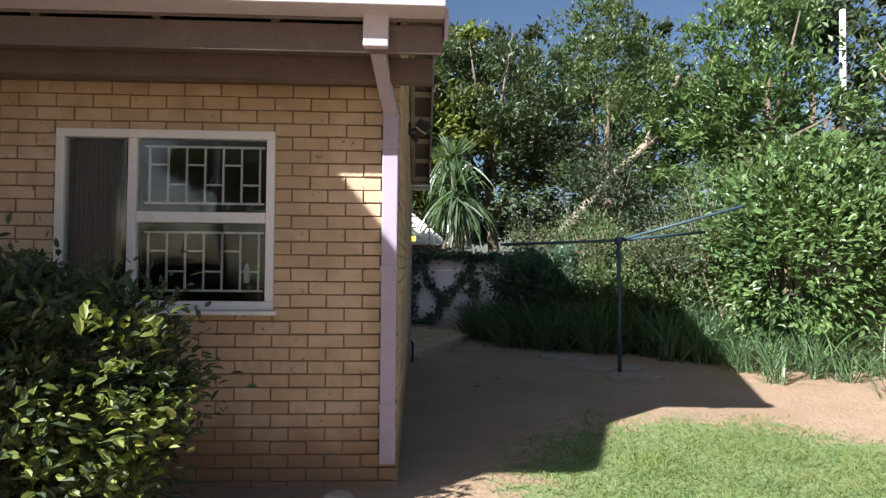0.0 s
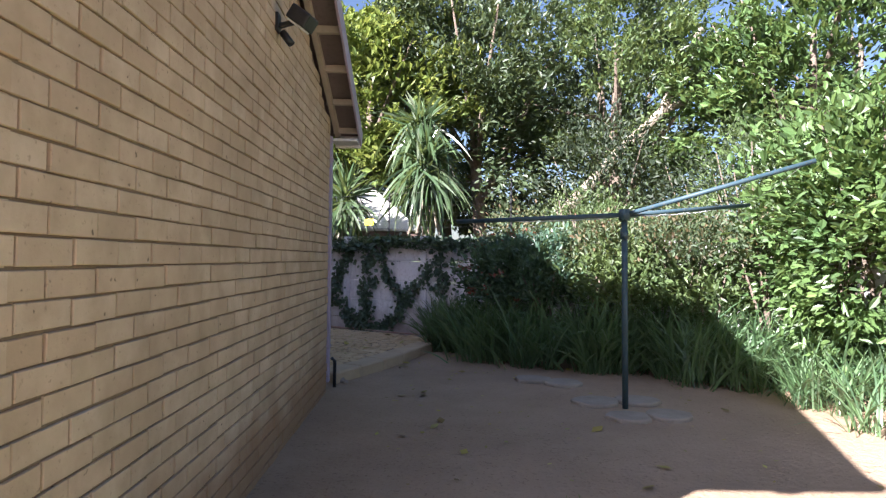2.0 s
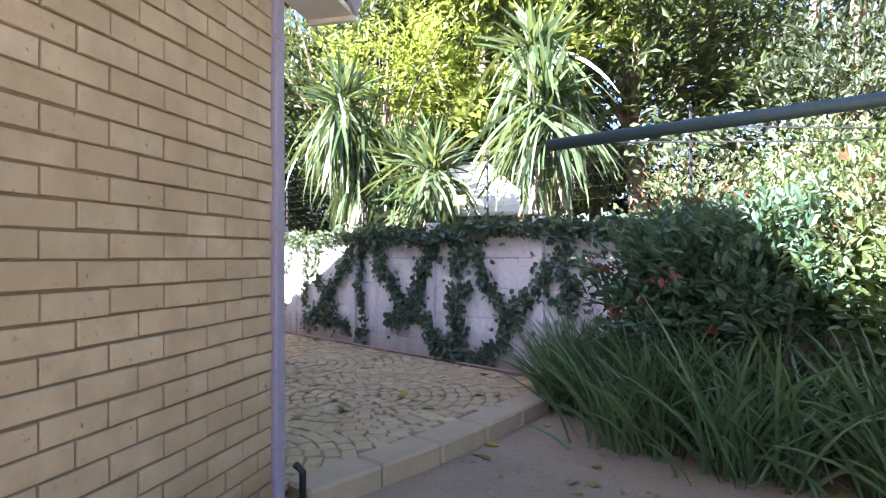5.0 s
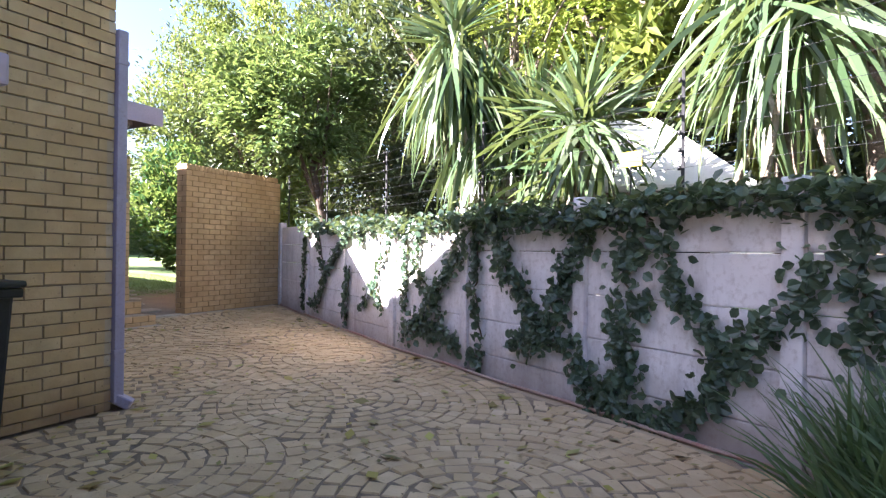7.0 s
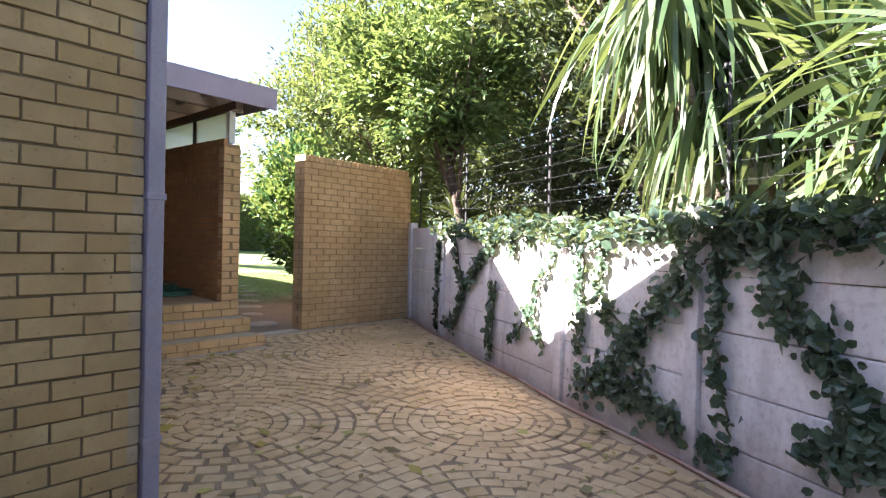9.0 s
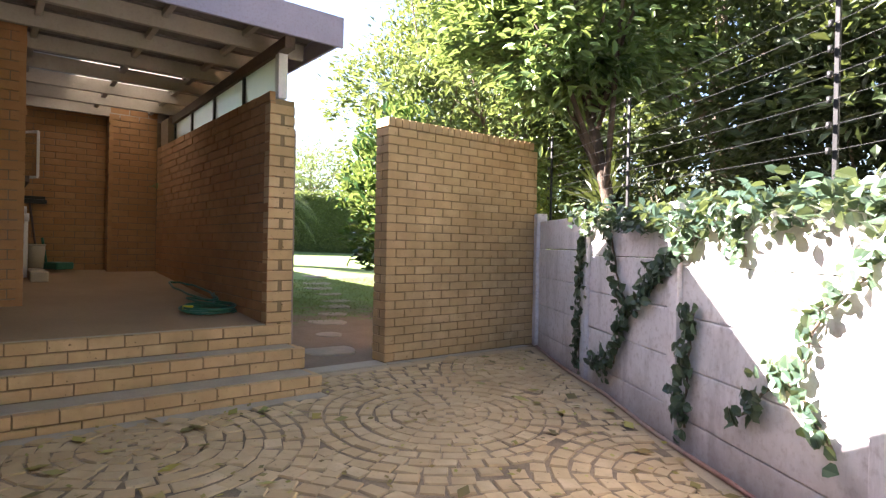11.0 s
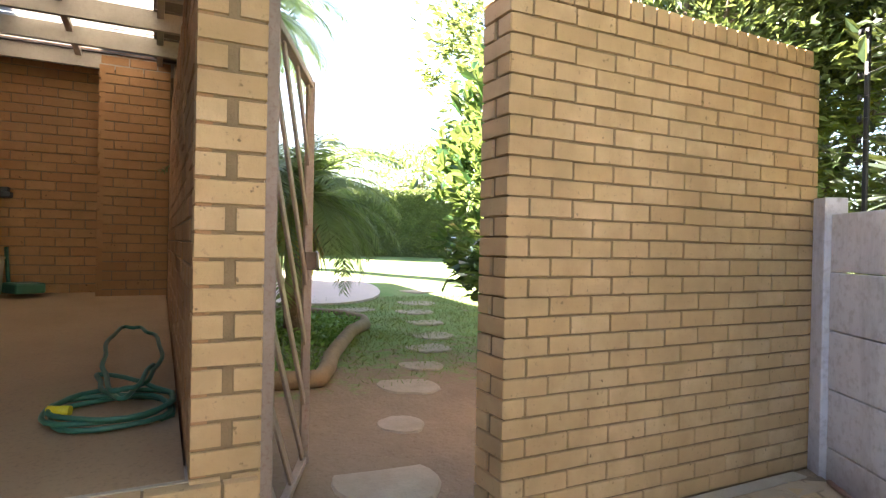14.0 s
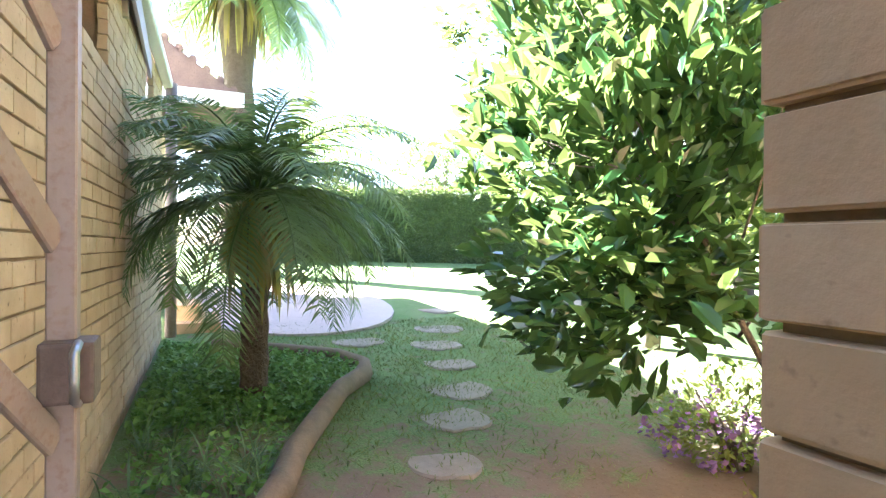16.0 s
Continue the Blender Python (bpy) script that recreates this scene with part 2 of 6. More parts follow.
_nt.links.new(_tr.outputs[0], _nt.nodes["Material Output"].inputs["Surface"])

# ground: bare soil, darker beyond the gate, with grass in the places where it grows
def ground_mat():
    m, nt, bs = node_mat("garden_ground")
    soil = mixcol(nt, noise_fac(nt, 1.1, 5, 0.3, 0.7, 0.65, "World"), (0.41, 0.295, 0.20), (0.31, 0.22, 0.145))
    dark_soil = mixcol(nt, noise_fac(nt, 2.4, 5, 0.3, 0.7, 0.65, "World"), (0.21, 0.155, 0.112), (0.26, 0.197, 0.145))
    soil_tone = nt.nodes.new("ShaderNodeAttribute")
    soil_tone.attribute_name = "soil_tone"
    soil = mixcol(nt, soil_tone.outputs["Fac"], soil, dark_soil)
    soil = mixcol(nt, noise_fac(nt, 35.0, 4, 0.55, 0.85, 0.7, "World"), soil, (0.14, 0.095, 0.06))
    soil = mixcol(nt, noise_fac(nt, 60.0, 3, 0.62, 0.8, 0.7, "World"), soil, (0.37, 0.30, 0.22))
    grass = mixcol(nt, noise_fac(nt, 2.5, 5, 0.3, 0.7, 0.65, "World"), (0.17, 0.27, 0.095), (0.25, 0.30, 0.14))
    grass = mixcol(nt, noise_fac(nt, 80.0, 3, 0.4, 0.8, 0.7, "World"), grass, (0.055, 0.09, 0.02))
    att = nt.nodes.new("ShaderNodeAttribute")
    att.attribute_name = "grass"
    mul = nt.nodes.new("ShaderNodeMath")
    mul.operation = "MULTIPLY_ADD"
    nt.links.new(noise_fac(nt, 6.0, 5, 0.25, 0.75, 0.7, "World"), mul.inputs[0])
    mul.inputs[1].default_value = 0.9
    sub = nt.nodes.new("ShaderNodeMath")
    sub.operation = "SUBTRACT"
    nt.links.new(att.outputs["Fac"], sub.inputs[0])
    sub.inputs[1].default_value = 0.45
    nt.links.new(sub.outputs[0], mul.inputs[2])
    mr = nt.nodes.new("ShaderNodeMapRange")
    mr.inputs[1].default_value, mr.inputs[2].default_value = 0.3, 0.6
    nt.links.new(mul.outputs[0], mr.inputs[0])
    nt.links.new(mixcol(nt, mr.outputs[0], soil, grass), bs.inputs["Base Color"])
    bs.inputs["Roughness"].default_value = 1.0
    bs.inputs["Specular IOR Level"].default_value = 0.1
    add_bump(nt, bs, 22.0, 0.6, 0.02, 8)
    return m


M_ground = ground_mat()
L_mid = leaf_mat("leaf_mid_green", [(0.0473, 0.07, 0.0285), (0.0851, 0.126, 0.0427), (0.1229, 0.182, 0.0712), (0.0614, 0.091, 0.0355)], 0.45, 0.3)
L_mag = leaf_mat("leaf_magnolia", [(0.0386, 0.1092, 0.0329), (0.0276, 0.0765, 0.0253), (0.0644, 0.142, 0.0379), (0.035, 0.0929, 0.0304)], 0.16, 0.3)
L_yel = leaf_mat("leaf_yellow_green", [(0.0963, 0.1375, 0.0292), (0.15, 0.2125, 0.0455), (0.25, 0.275, 0.0569), (0.0788, 0.1125, 0.0243)], 0.5, 0.4)
L_dark = leaf_mat("leaf_dark_green", [(0.0298, 0.0459, 0.0228), (0.0484, 0.0746, 0.0342), (0.0632, 0.0976, 0.0418)], 0.5, 0.2)
L_gloss = leaf_mat("leaf_glossy", [(0.0725, 0.1215, 0.0427), (0.1046, 0.1755, 0.0593), (0.1288, 0.216, 0.0712), (0.0483, 0.081, 0.0355)], 0.38, 0.3)
L_ivy = leaf_mat("leaf_ivy", [(0.0405, 0.0712, 0.0552), (0.0585, 0.0997, 0.0713), (0.081, 0.1283, 0.0862), (0.036, 0.0617, 0.0575)], 0.32, 0.2)
L_strap = leaf_mat("leaf_strap", [(0.0655, 0.1148, 0.06), (0.0924, 0.162, 0.0701), (0.1155, 0.2025, 0.0899), (0.143, 0.2025, 0.12)], 0.4, 0.25)
L_yucca = leaf_mat("leaf_yucca", [(0.0476, 0.0813, 0.038), (0.068, 0.1109, 0.0494), (0.0918, 0.1441, 0.076), (0.1224, 0.1441, 0.0997)], 0.25, 0.22)
L_palm = leaf_mat("leaf_palm", [(0.0805, 0.132, 0.056), (0.1207, 0.192, 0.077), (0.161, 0.24, 0.112)], 0.35, 0.42)
L_grey = leaf_mat("leaf_grey_green", [(0.0581, 0.0897, 0.0441), (0.0797, 0.1151, 0.0577), (0.1125, 0.1414, 0.0682), (0.1406, 0.0829, 0.0473)], 0.6, 0.26)
# Near-black leaf colour that stands in for the deep shade behind the wall.
L_shade = leaf_mat("leaf_shade_green", [(0.016, 0.028, 0.014), (0.026, 0.042, 0.02), (0.036, 0.052, 0.024)], 0.6, 0.12)
L_maple = leaf_mat("leaf_blue_green", [(0.06, 0.115, 0.075), (0.085, 0.15, 0.095), (0.05, 0.095, 0.07)], 0.42, 0.28)
L_cover = leaf_mat("leaf_ground_cover", [(0.09, 0.22, 0.04), (0.13, 0.29, 0.055), (0.18, 0.33, 0.08)], 0.5, 0.3)
L_lime = leaf_mat("leaf_lime", [(0.16, 0.24, 0.03), (0.24, 0.31, 0.045), (0.32, 0.34, 0.06)], 0.5, 0.45)
L_grass = leaf_mat("leaf_grass", [(0.12, 0.16, 0.035), (0.15, 0.19, 0.05), (0.21, 0.215, 0.085)], 0.6, 0.35)
L_litter = leaf_mat("leaf_litter", [(0.24, 0.15, 0.05), (0.40, 0.32, 0.06), (0.16, 0.09, 0.04), (0.42, 0.38, 0.10), (0.30, 0.20, 0.10)], 0.7, 0.1)
L_berry = leaf_mat("leaf_red", [(0.22, 0.02, 0.015), (0.16, 0.03, 0.02), (0.10, 0.05, 0.02)], 0.4, 0.15)

# ---- mesh helpers ----
def box_bm(bm, x0, x1, y0, y1, z0, z1, bevel=0.0):
    r = bmesh.ops.create_cube(bm, size=1.0)
    bmesh.ops.scale(bm, vec=(x1 - x0, y1 - y0, z1 - z0), verts=r["verts"])
    bmesh.ops.translate(bm, vec=((x0 + x1) / 2, (y0 + y1) / 2, (z0 + z1) / 2), verts=r["verts"])
    if bevel:
        es = list({e for v in r["verts"] for e in v.link_edges})
        bmesh.ops.bevel(bm, geom=es, offset=bevel, segments=2, profile=0.6, affect="EDGES")


def box(x0, x1, y0, y1, z0, z1, bevel=0.0):
    bm = bmesh.new()
    box_bm(bm, x0, x1, y0, y1, z0, z1, bevel)
    return bm


def bar_bm(bm, a, b, w, h, bevel=0.003):
    """A straight bar of section w by h from a to b, h lying nearest to upright."""
    a, b = Vector(a), Vector(b)
    d = (b - a).normalized()
    side = d.cross(Vector((0, 0, 1)))
    side = side.normalized() if side.length > 1e-4 else Vector((1, 0, 0))
    up = side.cross(d).normalized()
    r = bmesh.ops.create_cube(bm, size=1.0)
    m = Matrix((side, d, up)).transposed().to_4x4()
    m.translation = (a + b) / 2
    bmesh.ops.transform(bm, matrix=m @ Matrix.Diagonal((w, (b - a).length, h, 1)), verts=r["verts"])
    if bevel:
        bmesh.ops.bevel(bm, geom=list({e for v in r["verts"] for e in v.link_edges}), offset=bevel, segments=1, affect="EDGES")


def bar(a, b, w, h, bevel=0.003):
    bm = bmesh.new()
    bar_bm(bm, a, b, w, h, bevel)
    return bm


def tube_bm(bm, pts, radii, sides=8, caps=True):
    """A round tube through the points; radii: one number or one a point."""
    pts = [Vector(p) for p in pts]
    if not hasattr(radii, "__len__"):
        radii = [radii] * len(pts)
    rings, ref = [], None
    for k, p in enumerate(pts):
        d = (pts[min(k + 1, len(pts) - 1)] - pts[max(k - 1, 0)]).normalized()
        ref = ref if ref is not None else (Vector((0, 0, 1)) if abs(d.z) < 0.9 else Vector((1, 0, 0)))
        u = d.cross(ref).normalized()
        v = u.cross(d).normalized()
        ref = v
        rings.append([bm.verts.new(p + radii[k] * (math.cos(2 * math.pi * s / sides) * u + math.sin(2 * math.pi * s / sides) * v)) for s in range(sides)])
    for a, b in zip(rings, rings[1:]):
        for s in range(sides):
            f = bm.faces.new((a[s], a[(s + 1) % sides], b[(s + 1) % sides], b[s]))
            f.smooth = True
    if caps:
        bm.faces.new(rings[0])
        bm.faces.new(rings[-1][::-1])


def tube(pts, radii, sides=8):
    bm = bmesh.new()
    tube_bm(bm, pts, radii, sides)
    return bm


def mesh_of(name, bm, material):
    me = bpy.data.meshes.new(name)
    bmesh.ops.recalc_face_normals(bm, faces=bm.faces)
    bm.to_mesh(me)
    bm.free()
    me.materials.append(material)
    return me


def thing(name, label, category, group="", kind="", at=(0, 0, 0)):
    ob = new(name)
    ob.location = at
    ob.empty_display_size = 0.1
    return tagged(ob, label, category, group, kind)


def part(name, bm, material, parent, label=""):
    ob = new(name, mesh_of(name, bm, material))
    ob.parent = parent
    ob.matrix_parent_inverse = Matrix.Translation(-Vector(parent.location)) if parent.type == "EMPTY" else Matrix()
    return tagged(ob, label)


def solid(name, bm, material, label, category, group="", kind=""):
    return tagged(new(name, mesh_of(name, bm, material)), label, category, group, kind)


def raw_mesh(name, verts, quads, material, smooth=False):
    """A mesh from arrays: verts (n, 3) and quads (m, 4)."""
    me = bpy.data.meshes.new(name)
    n, m = len(verts), len(quads)
    me.vertices.add(n)
    me.vertices.foreach_set("co", np.asarray(verts, np.float32).ravel())
    me.loops.add(4 * m)
    me.loops.foreach_set("vertex_index", np.asarray(quads, np.int32).ravel())
    me.polygons.add(m)
    me.polygons.foreach_set("loop_start", np.arange(0, 4 * m, 4, dtype=np.int32))
    me.polygons.foreach_set("loop_total", np.full(m, 4, np.int32))
    me.polygons.foreach_set("use_smooth", np.full(m, smooth, bool))
    me.update(calc_edges=True)
    me.materials.append(material)
    return me


def put(name, me, parent=None, label="", kind=""):
    ob = new(name, me)
    if parent is not None:
        ob.parent = parent
        ob.matrix_parent_inverse = Matrix.Translation(-Vector(parent.location)) if parent.type == "EMPTY" else Matrix()
    return tagged(ob, label, kind=kind)


# ---- brickwork ----
BL, BH, CO, JT = 0.223, 0.0765, 0.0855, 0.009
# one brick with its front edges worn off: length along x, depth along +y, height along z, all of size 1
BRICK_V = np.array([(0, 0.07, 0), (1, 0.07, 0), (1, 0.07, 1), (0, 0.07, 1), (0.010, 0, 0.03), (0.990, 0, 0.03), (0.990, 0, 0.97), (0.010, 0, 0.97),
                    (0, 1, 0), (1, 1, 0), (1, 1, 1), (0, 1, 1)], float)
BRICK_F = np.array([(4, 5, 6, 7), (0, 1, 5, 4), (1, 2, 6, 5), (2, 3, 7, 6), (3, 0, 4, 7), (1, 0, 8, 9), (2, 1, 9, 10), (3, 2, 10, 11), (0, 3, 11, 8)], int)


def lay_bricks(owner, origin, along, out, courses, z0, span, holes=(), first=0, near=None, m_part=None, m_stuff=None, depth=0.05, top=None, both=False, shift=0.0):
    """Stretcher bond on a wall's face. origin: where the face's line begins; along, out: unit directions along the wall and out of it;
    span: its length; holes: (u0, u1, z0, z1) left open; near: (u0, u1, z0, z1), whose bricks are objects of their own; top(u): the wall's height there."""
    rnd = random.Random(hash((round(origin[0] * 100), round(origin[1] * 100), courses)) & 0xFFFF)
    a, o = Vector((*along, 0)), Vector((*out, 0))
    base = Matrix((a, -o, Vector((0, 0, 1)))).transposed().to_4x4()
    verts, quads, made, singles = [], [], 0, {}
    for c in range(courses):
        z = z0 + c * CO + JT
        u = (-(BL + JT) / 2 if (c + first) % 2 else 0.0) + shift
        while u < span - 0.02:
            s, e = max(u, 0.0), min(u + BL, span)
            u += BL + JT
            if e - s < 0.03:
                continue
            pieces = [(s, e)]
            for h0, h1, hz0, hz1 in holes:
                if z + BH * 0.5 > hz0 and z + BH * 0.5 < hz1:
                    pieces = [q for p in pieces for q in ((p[0], min(p[1], h0)), (max(p[0], h1), p[1])) if q[1] - q[0] > 0.03]
            for s2, e2 in pieces:
                if top and z + BH > top((s2 + e2) / 2):
                    continue
                proud = rnd.uniform(-0.003, 0.004)
                loc = Vector(origin).to_3d() + a * s2 + o * proud + Vector((0, 0, z + rnd.uniform(-0.002, 0.002)))
                m = Matrix.Translation(loc) @ base @ Matrix.Rotation(rnd.uniform(-0.009, 0.009), 4, "Y") @ Matrix.Diagonal((e2 - s2, depth, BH, 1))
                if near and made < 300 and near[0] <= (s2 + e2) / 2 <= near[1] and near[2] <= z <= near[3]:
                    made += 1
                    if "brick" not in singles:
                        singles["brick"] = raw_mesh("brick", BRICK_V, BRICK_F, m_part)
                    ob = new("brick", singles["brick"])
                    ob.parent = owner
                    ob.matrix_parent_inverse = Matrix.Translation(-Vector(owner.location)) if owner.type == "EMPTY" else Matrix()
                    ob.matrix_basis = m
                else:
                    arr = np.array(m)
                    quads.append(BRICK_F + 12 * len(verts))
                    verts.append(BRICK_V @ arr[:3, :3].T + arr[:3, 3])
    if verts:
        put("brickwork", raw_mesh("brickwork", np.concatenate(verts), np.concatenate(quads), m_stuff), owner, kind="stuff")


# ---- leaves ----
def leaf_cloud(pos, size, rng, up=0.35, droop=0.0, wide=0.45, lie=None, fine=False, heart=None):
    """Leaf blades of four corners each at pos, pointing anyhow; up: how far they turn their faces to the sky. heart: the crown's middle, from which they turn outwards. lie: facing direction, for leaves flat on a wall."""
    n = len(pos)
    d = rng.normal(size=(n, 3))
    d[:, 2] = d[:, 2] * 0.6 - droop
    if heart is not None:
        away = pos - np.array(heart)
        away /= np.linalg.norm(away, axis=1)[:, None] + 1e-9
        d = d * 0.7 + away
    d /= np.linalg.norm(d, axis=1)[:, None]
    if lie is not None:
        d -= (d @ lie)[:, None] * lie * 0.8
        d /= np.linalg.norm(d, axis=1)[:, None]
        nrm = lie + 0.45 * rng.normal(size=(n, 3))
    elif heart is not None:
        nrm = rng.normal(size=(n, 3)) * 0.55 + away * 0.6
        nrm[:, 2] += 0.35 + up
    else:
        nrm = rng.normal(size=(n, 3))
        nrm[:, 2] = np.abs(nrm[:, 2]) + up
    side = np.cross(d, nrm)
    side /= np.linalg.norm(side, axis=1)[:, None] + 1e-9
    nrm = np.cross(side, d)
    L = size * rng.uniform(0.6, 1.25, size=(n, 1))
    W = L * wide
    if fine:
        v = np.empty((n, 6, 3))
        v[:, 0] = pos - d * L * 0.5
        v[:, 1] = pos + side * W * 0.46 + nrm * L * 0.06 - d * L * 0.17
        v[:, 2] = pos + side * W * 0.42 + nrm * L * 0.05 + d * L * 0.20
        v[:, 3] = pos + d * L * 0.5 - nrm * L * 0.10
        v[:, 4] = pos - side * W * 0.42 + nrm * L * 0.05 + d * L * 0.20
        v[:, 5] = pos - side * W * 0.46 + nrm * L * 0.06 - d * L * 0.17
        k = 6 * np.arange(n)[:, None]
        q = np.concatenate([k + np.array([[0, 1, 2, 3]]), k + np.array([[0, 3, 4, 5]])], 1).reshape(-1, 4)
        return v.reshape(-1, 3), q
    v = np.empty((n, 4, 3))
    v[:, 0] = pos - d * L * 0.5
    v[:, 1] = pos + side * W * 0.5 + nrm * L * 0.07 - d * L * 0.05
    v[:, 2] = pos + d * L * 0.5 - nrm * L * 0.08
    v[:, 3] = pos - side * W * 0.5 + nrm * L * 0.07 - d * L * 0.05
    return v.reshape(-1, 3), np.arange(4 * n).reshape(n, 4)


def clumps(center, radii, n_clump, per, spread, rng, hollow=0.55, flat=0.8):
    """Leaf places: clumps strewn unevenly through the outer part of an ellipsoid."""
    d = rng.normal(size=(n_clump, 3))
    d /= np.linalg.norm(d, axis=1)[:, None]
    r = hollow + (1 - hollow) * rng.random((n_clump, 1)) ** 0.7
    r *= rng.uniform(0.82, 1.12, size=(n_clump, 1))
    c = np.array(center) + d * r * np.array(radii)
    s = spread * rng.uniform(0.5, 1.4, size=(n_clump, 1))
    p = np.repeat(c, per, axis=0) + rng.normal(size=(n_clump * per, 3)) * np.repeat(s, per, axis=0) * np.array((1, 1, flat))
    return p


def masses(center, radii, n_clump, per, spread, rng, hollow, n_mass):
    """Leaf places gathered into a few large rounded masses with gaps between them."""
    d = rng.normal(size=(n_mass, 3))
    d /= np.linalg.norm(d, axis=1)[:, None]
    c = np.array(center) + d * np.array(radii) * rng.uniform(hollow, 0.88, size=(n_mass, 1))
    big = 0.30 * float(np.mean(radii)) * rng.uniform(0.6, 1.35, size=n_mass)
    parts = [clumps(c[k], (big[k] * 1.2, big[k] * 1.2, big[k] * 0.8), max(4, n_clump // n_mass), per, spread, rng, 0.6) for k in range(n_mass)]
    return np.concatenate(parts)


def crown(owner, places, size, material, rng, name="crown", **kw):
    v, q = leaf_cloud(places, size, rng, **kw)
    return put(name, raw_mesh(name, v, q, material), owner)


def shrub(name, label, base, radii, height, n_clump, per, leaf, material, seed, spread=0.12, stems=5, group="", category="shrub", hollow=0.45, **kw):
    rng = np.random.default_rng(seed)
    t = thing(name, label, category, group, at=base)
    bm = bmesh.new()
    x, y, z = base
    for k in range(stems):
        a = rng.uniform(0, 6.28)
        tip = (x + math.cos(a) * radii[0] * 0.6, y + math.sin(a) * radii[1] * 0.6, z + height * rng.uniform(0.6, 0.9))
        mid = (x + math.cos(a) * radii[0] * 0.2, y + math.sin(a) * radii[1] * 0.2, z + height * 0.35)
        tube_bm(bm, [(x + 0.05 * math.cos(a), y + 0.05 * math.sin(a), z - 0.05), mid, tip], [0.03, 0.02, 0.006], 5)
    part("stem", bm, M_bark, t)
    p = clumps((x, y, z + height - radii[2]), radii, n_clump, per, spread, rng, hollow)
    p = p[p[:, 2] > z + 0.04]
    crown(t, p, leaf, material, rng, "foliage", fine=True, heart=(x, y, z + height * 0.4), **kw)
    return t


def tree(label, base, height, radii, n_clump, per, leaf, material, seed, spread=0.35, trunk=0.16, bark=None, group="trees behind the wall", lean=(0, 0), hollow=0.4, n_mass=0, low=0.3, **kw):
    rng = np.random.default_rng(seed)
    t = thing("tree", label, "tree", group, at=base)
    x, y, z = base
    cz = z + height - radii[2]
    bm = bmesh.new()
    top = (x + lean[0], y + lean[1], cz + radii[2] * 0.3)
    tube_bm(bm, [(x, y, z - 0.2), (x + lean[0] * 0.2 + 0.1, y + lean[1] * 0.2, z + (cz - z) * 0.35), (x + lean[0] * 0.55 - 0.08, y + lean[1] * 0.55, z + (cz - z) * 0.75), top], [trunk * 1.25, trunk, trunk * 0.75, trunk * 0.25], 9)
    for k in range(8):
        a = rng.uniform(0, 6.28)
        f = rng.uniform(0.4, 0.9)
        s = Vector((x + lean[0] * f * 0.7, y + lean[1] * f * 0.7, z + (cz - z) * f))
        e = Vector((x + lean[0] + math.cos(a) * radii[0] * 0.75, y + lean[1] + math.sin(a) * radii[1] * 0.75, cz + radii[2] * rng.uniform(-0.3, 0.6)))
        tube_bm(bm, [s, s.lerp(e, 0.5) + Vector((0, 0, rng.uniform(-0.1, 0.35))), e], [trunk * 0.5, trunk * 0.3, trunk * 0.08], 6)
    part("trunk", bm, bark or M_bark, t)
    at = (x + lean[0], y + lean[1], cz)
    p = masses(at, radii, n_clump, per, spread, rng, hollow, n_mass) if n_mass else clumps(at, radii, n_clump, per, spread, rng, hollow)
    p = p[p[:, 2] > z + low]
    crown(t, p, leaf, material, rng, heart=(at[0], at[1], at[2] - radii[2] * 0.5), **kw)
    return t


def strap_leaves(origin, n, length, width, rng, lift=(0.2, 1.3), droop=1.0, segs=5, head=0.03, arc=None, roll=0.0):
    """Long bending leaves from one point: arrays of verts and quads. lift: range of starting angles above level; droop: how far they bend down."""
    V, Q = [], []
    for k in range(n):
        a = rng.uniform(0, 2 * math.pi) if arc is None else rng.uniform(*arc)
        e = rng.uniform(*lift)
        L, w = length * rng.uniform(0.65, 1.15), width * rng.uniform(0.8, 1.2)
        out = np.array((math.cos(a), math.sin(a), 0.0))
        side = np.array((-math.sin(a), math.cos(a), 0.0))
        p = np.array(origin) + rng.normal(size=3) * head
        ang, base = e, len(V) * 1
        bend = droop * rng.uniform(0.5, 1.3)
        tw = rng.normal() * roll
        cr, sr = math.cos(tw), math.sin(tw)
        rows = []
        for s in range(segs + 1):
            f = s / segs
            across = side * cr + np.cross(side, out * math.cos(ang) + np.array((0, 0, math.sin(ang)))) * sr
            ww = w * (0.6 + 0.8 * f if f < 0.4 else 0.92 * (1 - ((f - 0.4) / 0.6) ** 2) + 0.03)
            rows.append((p - across * ww / 2, p + across * ww / 2))
            p = p + (out * math.cos(ang) + np.array((0, 0, math.sin(ang)))) * L / segs
            ang -= bend / segs
        o = sum(len(v) for v in V)
        V.append(np.array([q for r in rows for q in r]))
        Q.append(np.array([(o + 2 * s, o + 2 * s + 1, o + 2 * s + 3, o + 2 * s + 2) for s in range(segs)]))
    return np.concatenate(V), np.concatenate(Q)


def merge(parts):
    V, Q, o = [], [], 0
    for v, q in parts:
        V.append(v)
        Q.append(q + o)
        o += len(v)
    return np.concatenate(V), np.concatenate(Q)

# ---- levels of the place ----
WALL_D = Vector((-0.857, 0.516, 0)).normalized()     # way along the precast boundary wall
WALL_N = Vector((0.516, 0.857, 0)).normalized()      # out of it, away from the yard


def wall_pt(x, off=0.0):
    """A point on the yard face of the boundary wall at that x, moved off metres away from the yard."""
    return Vector((x, 13.48 - 0.602 * x, 0)) + WALL_N * off


def pav_z(x):
    return 0.15 + 0.032 * min(max(-x - 3.2, 0.0), 4.0) + 0.045 * min(max(-x - 7.2, 0.0), 22.0)


KERB_A, KERB_B = Vector((-0.05, 9.86, 0)), Vector((1.0, 12.15, 0))


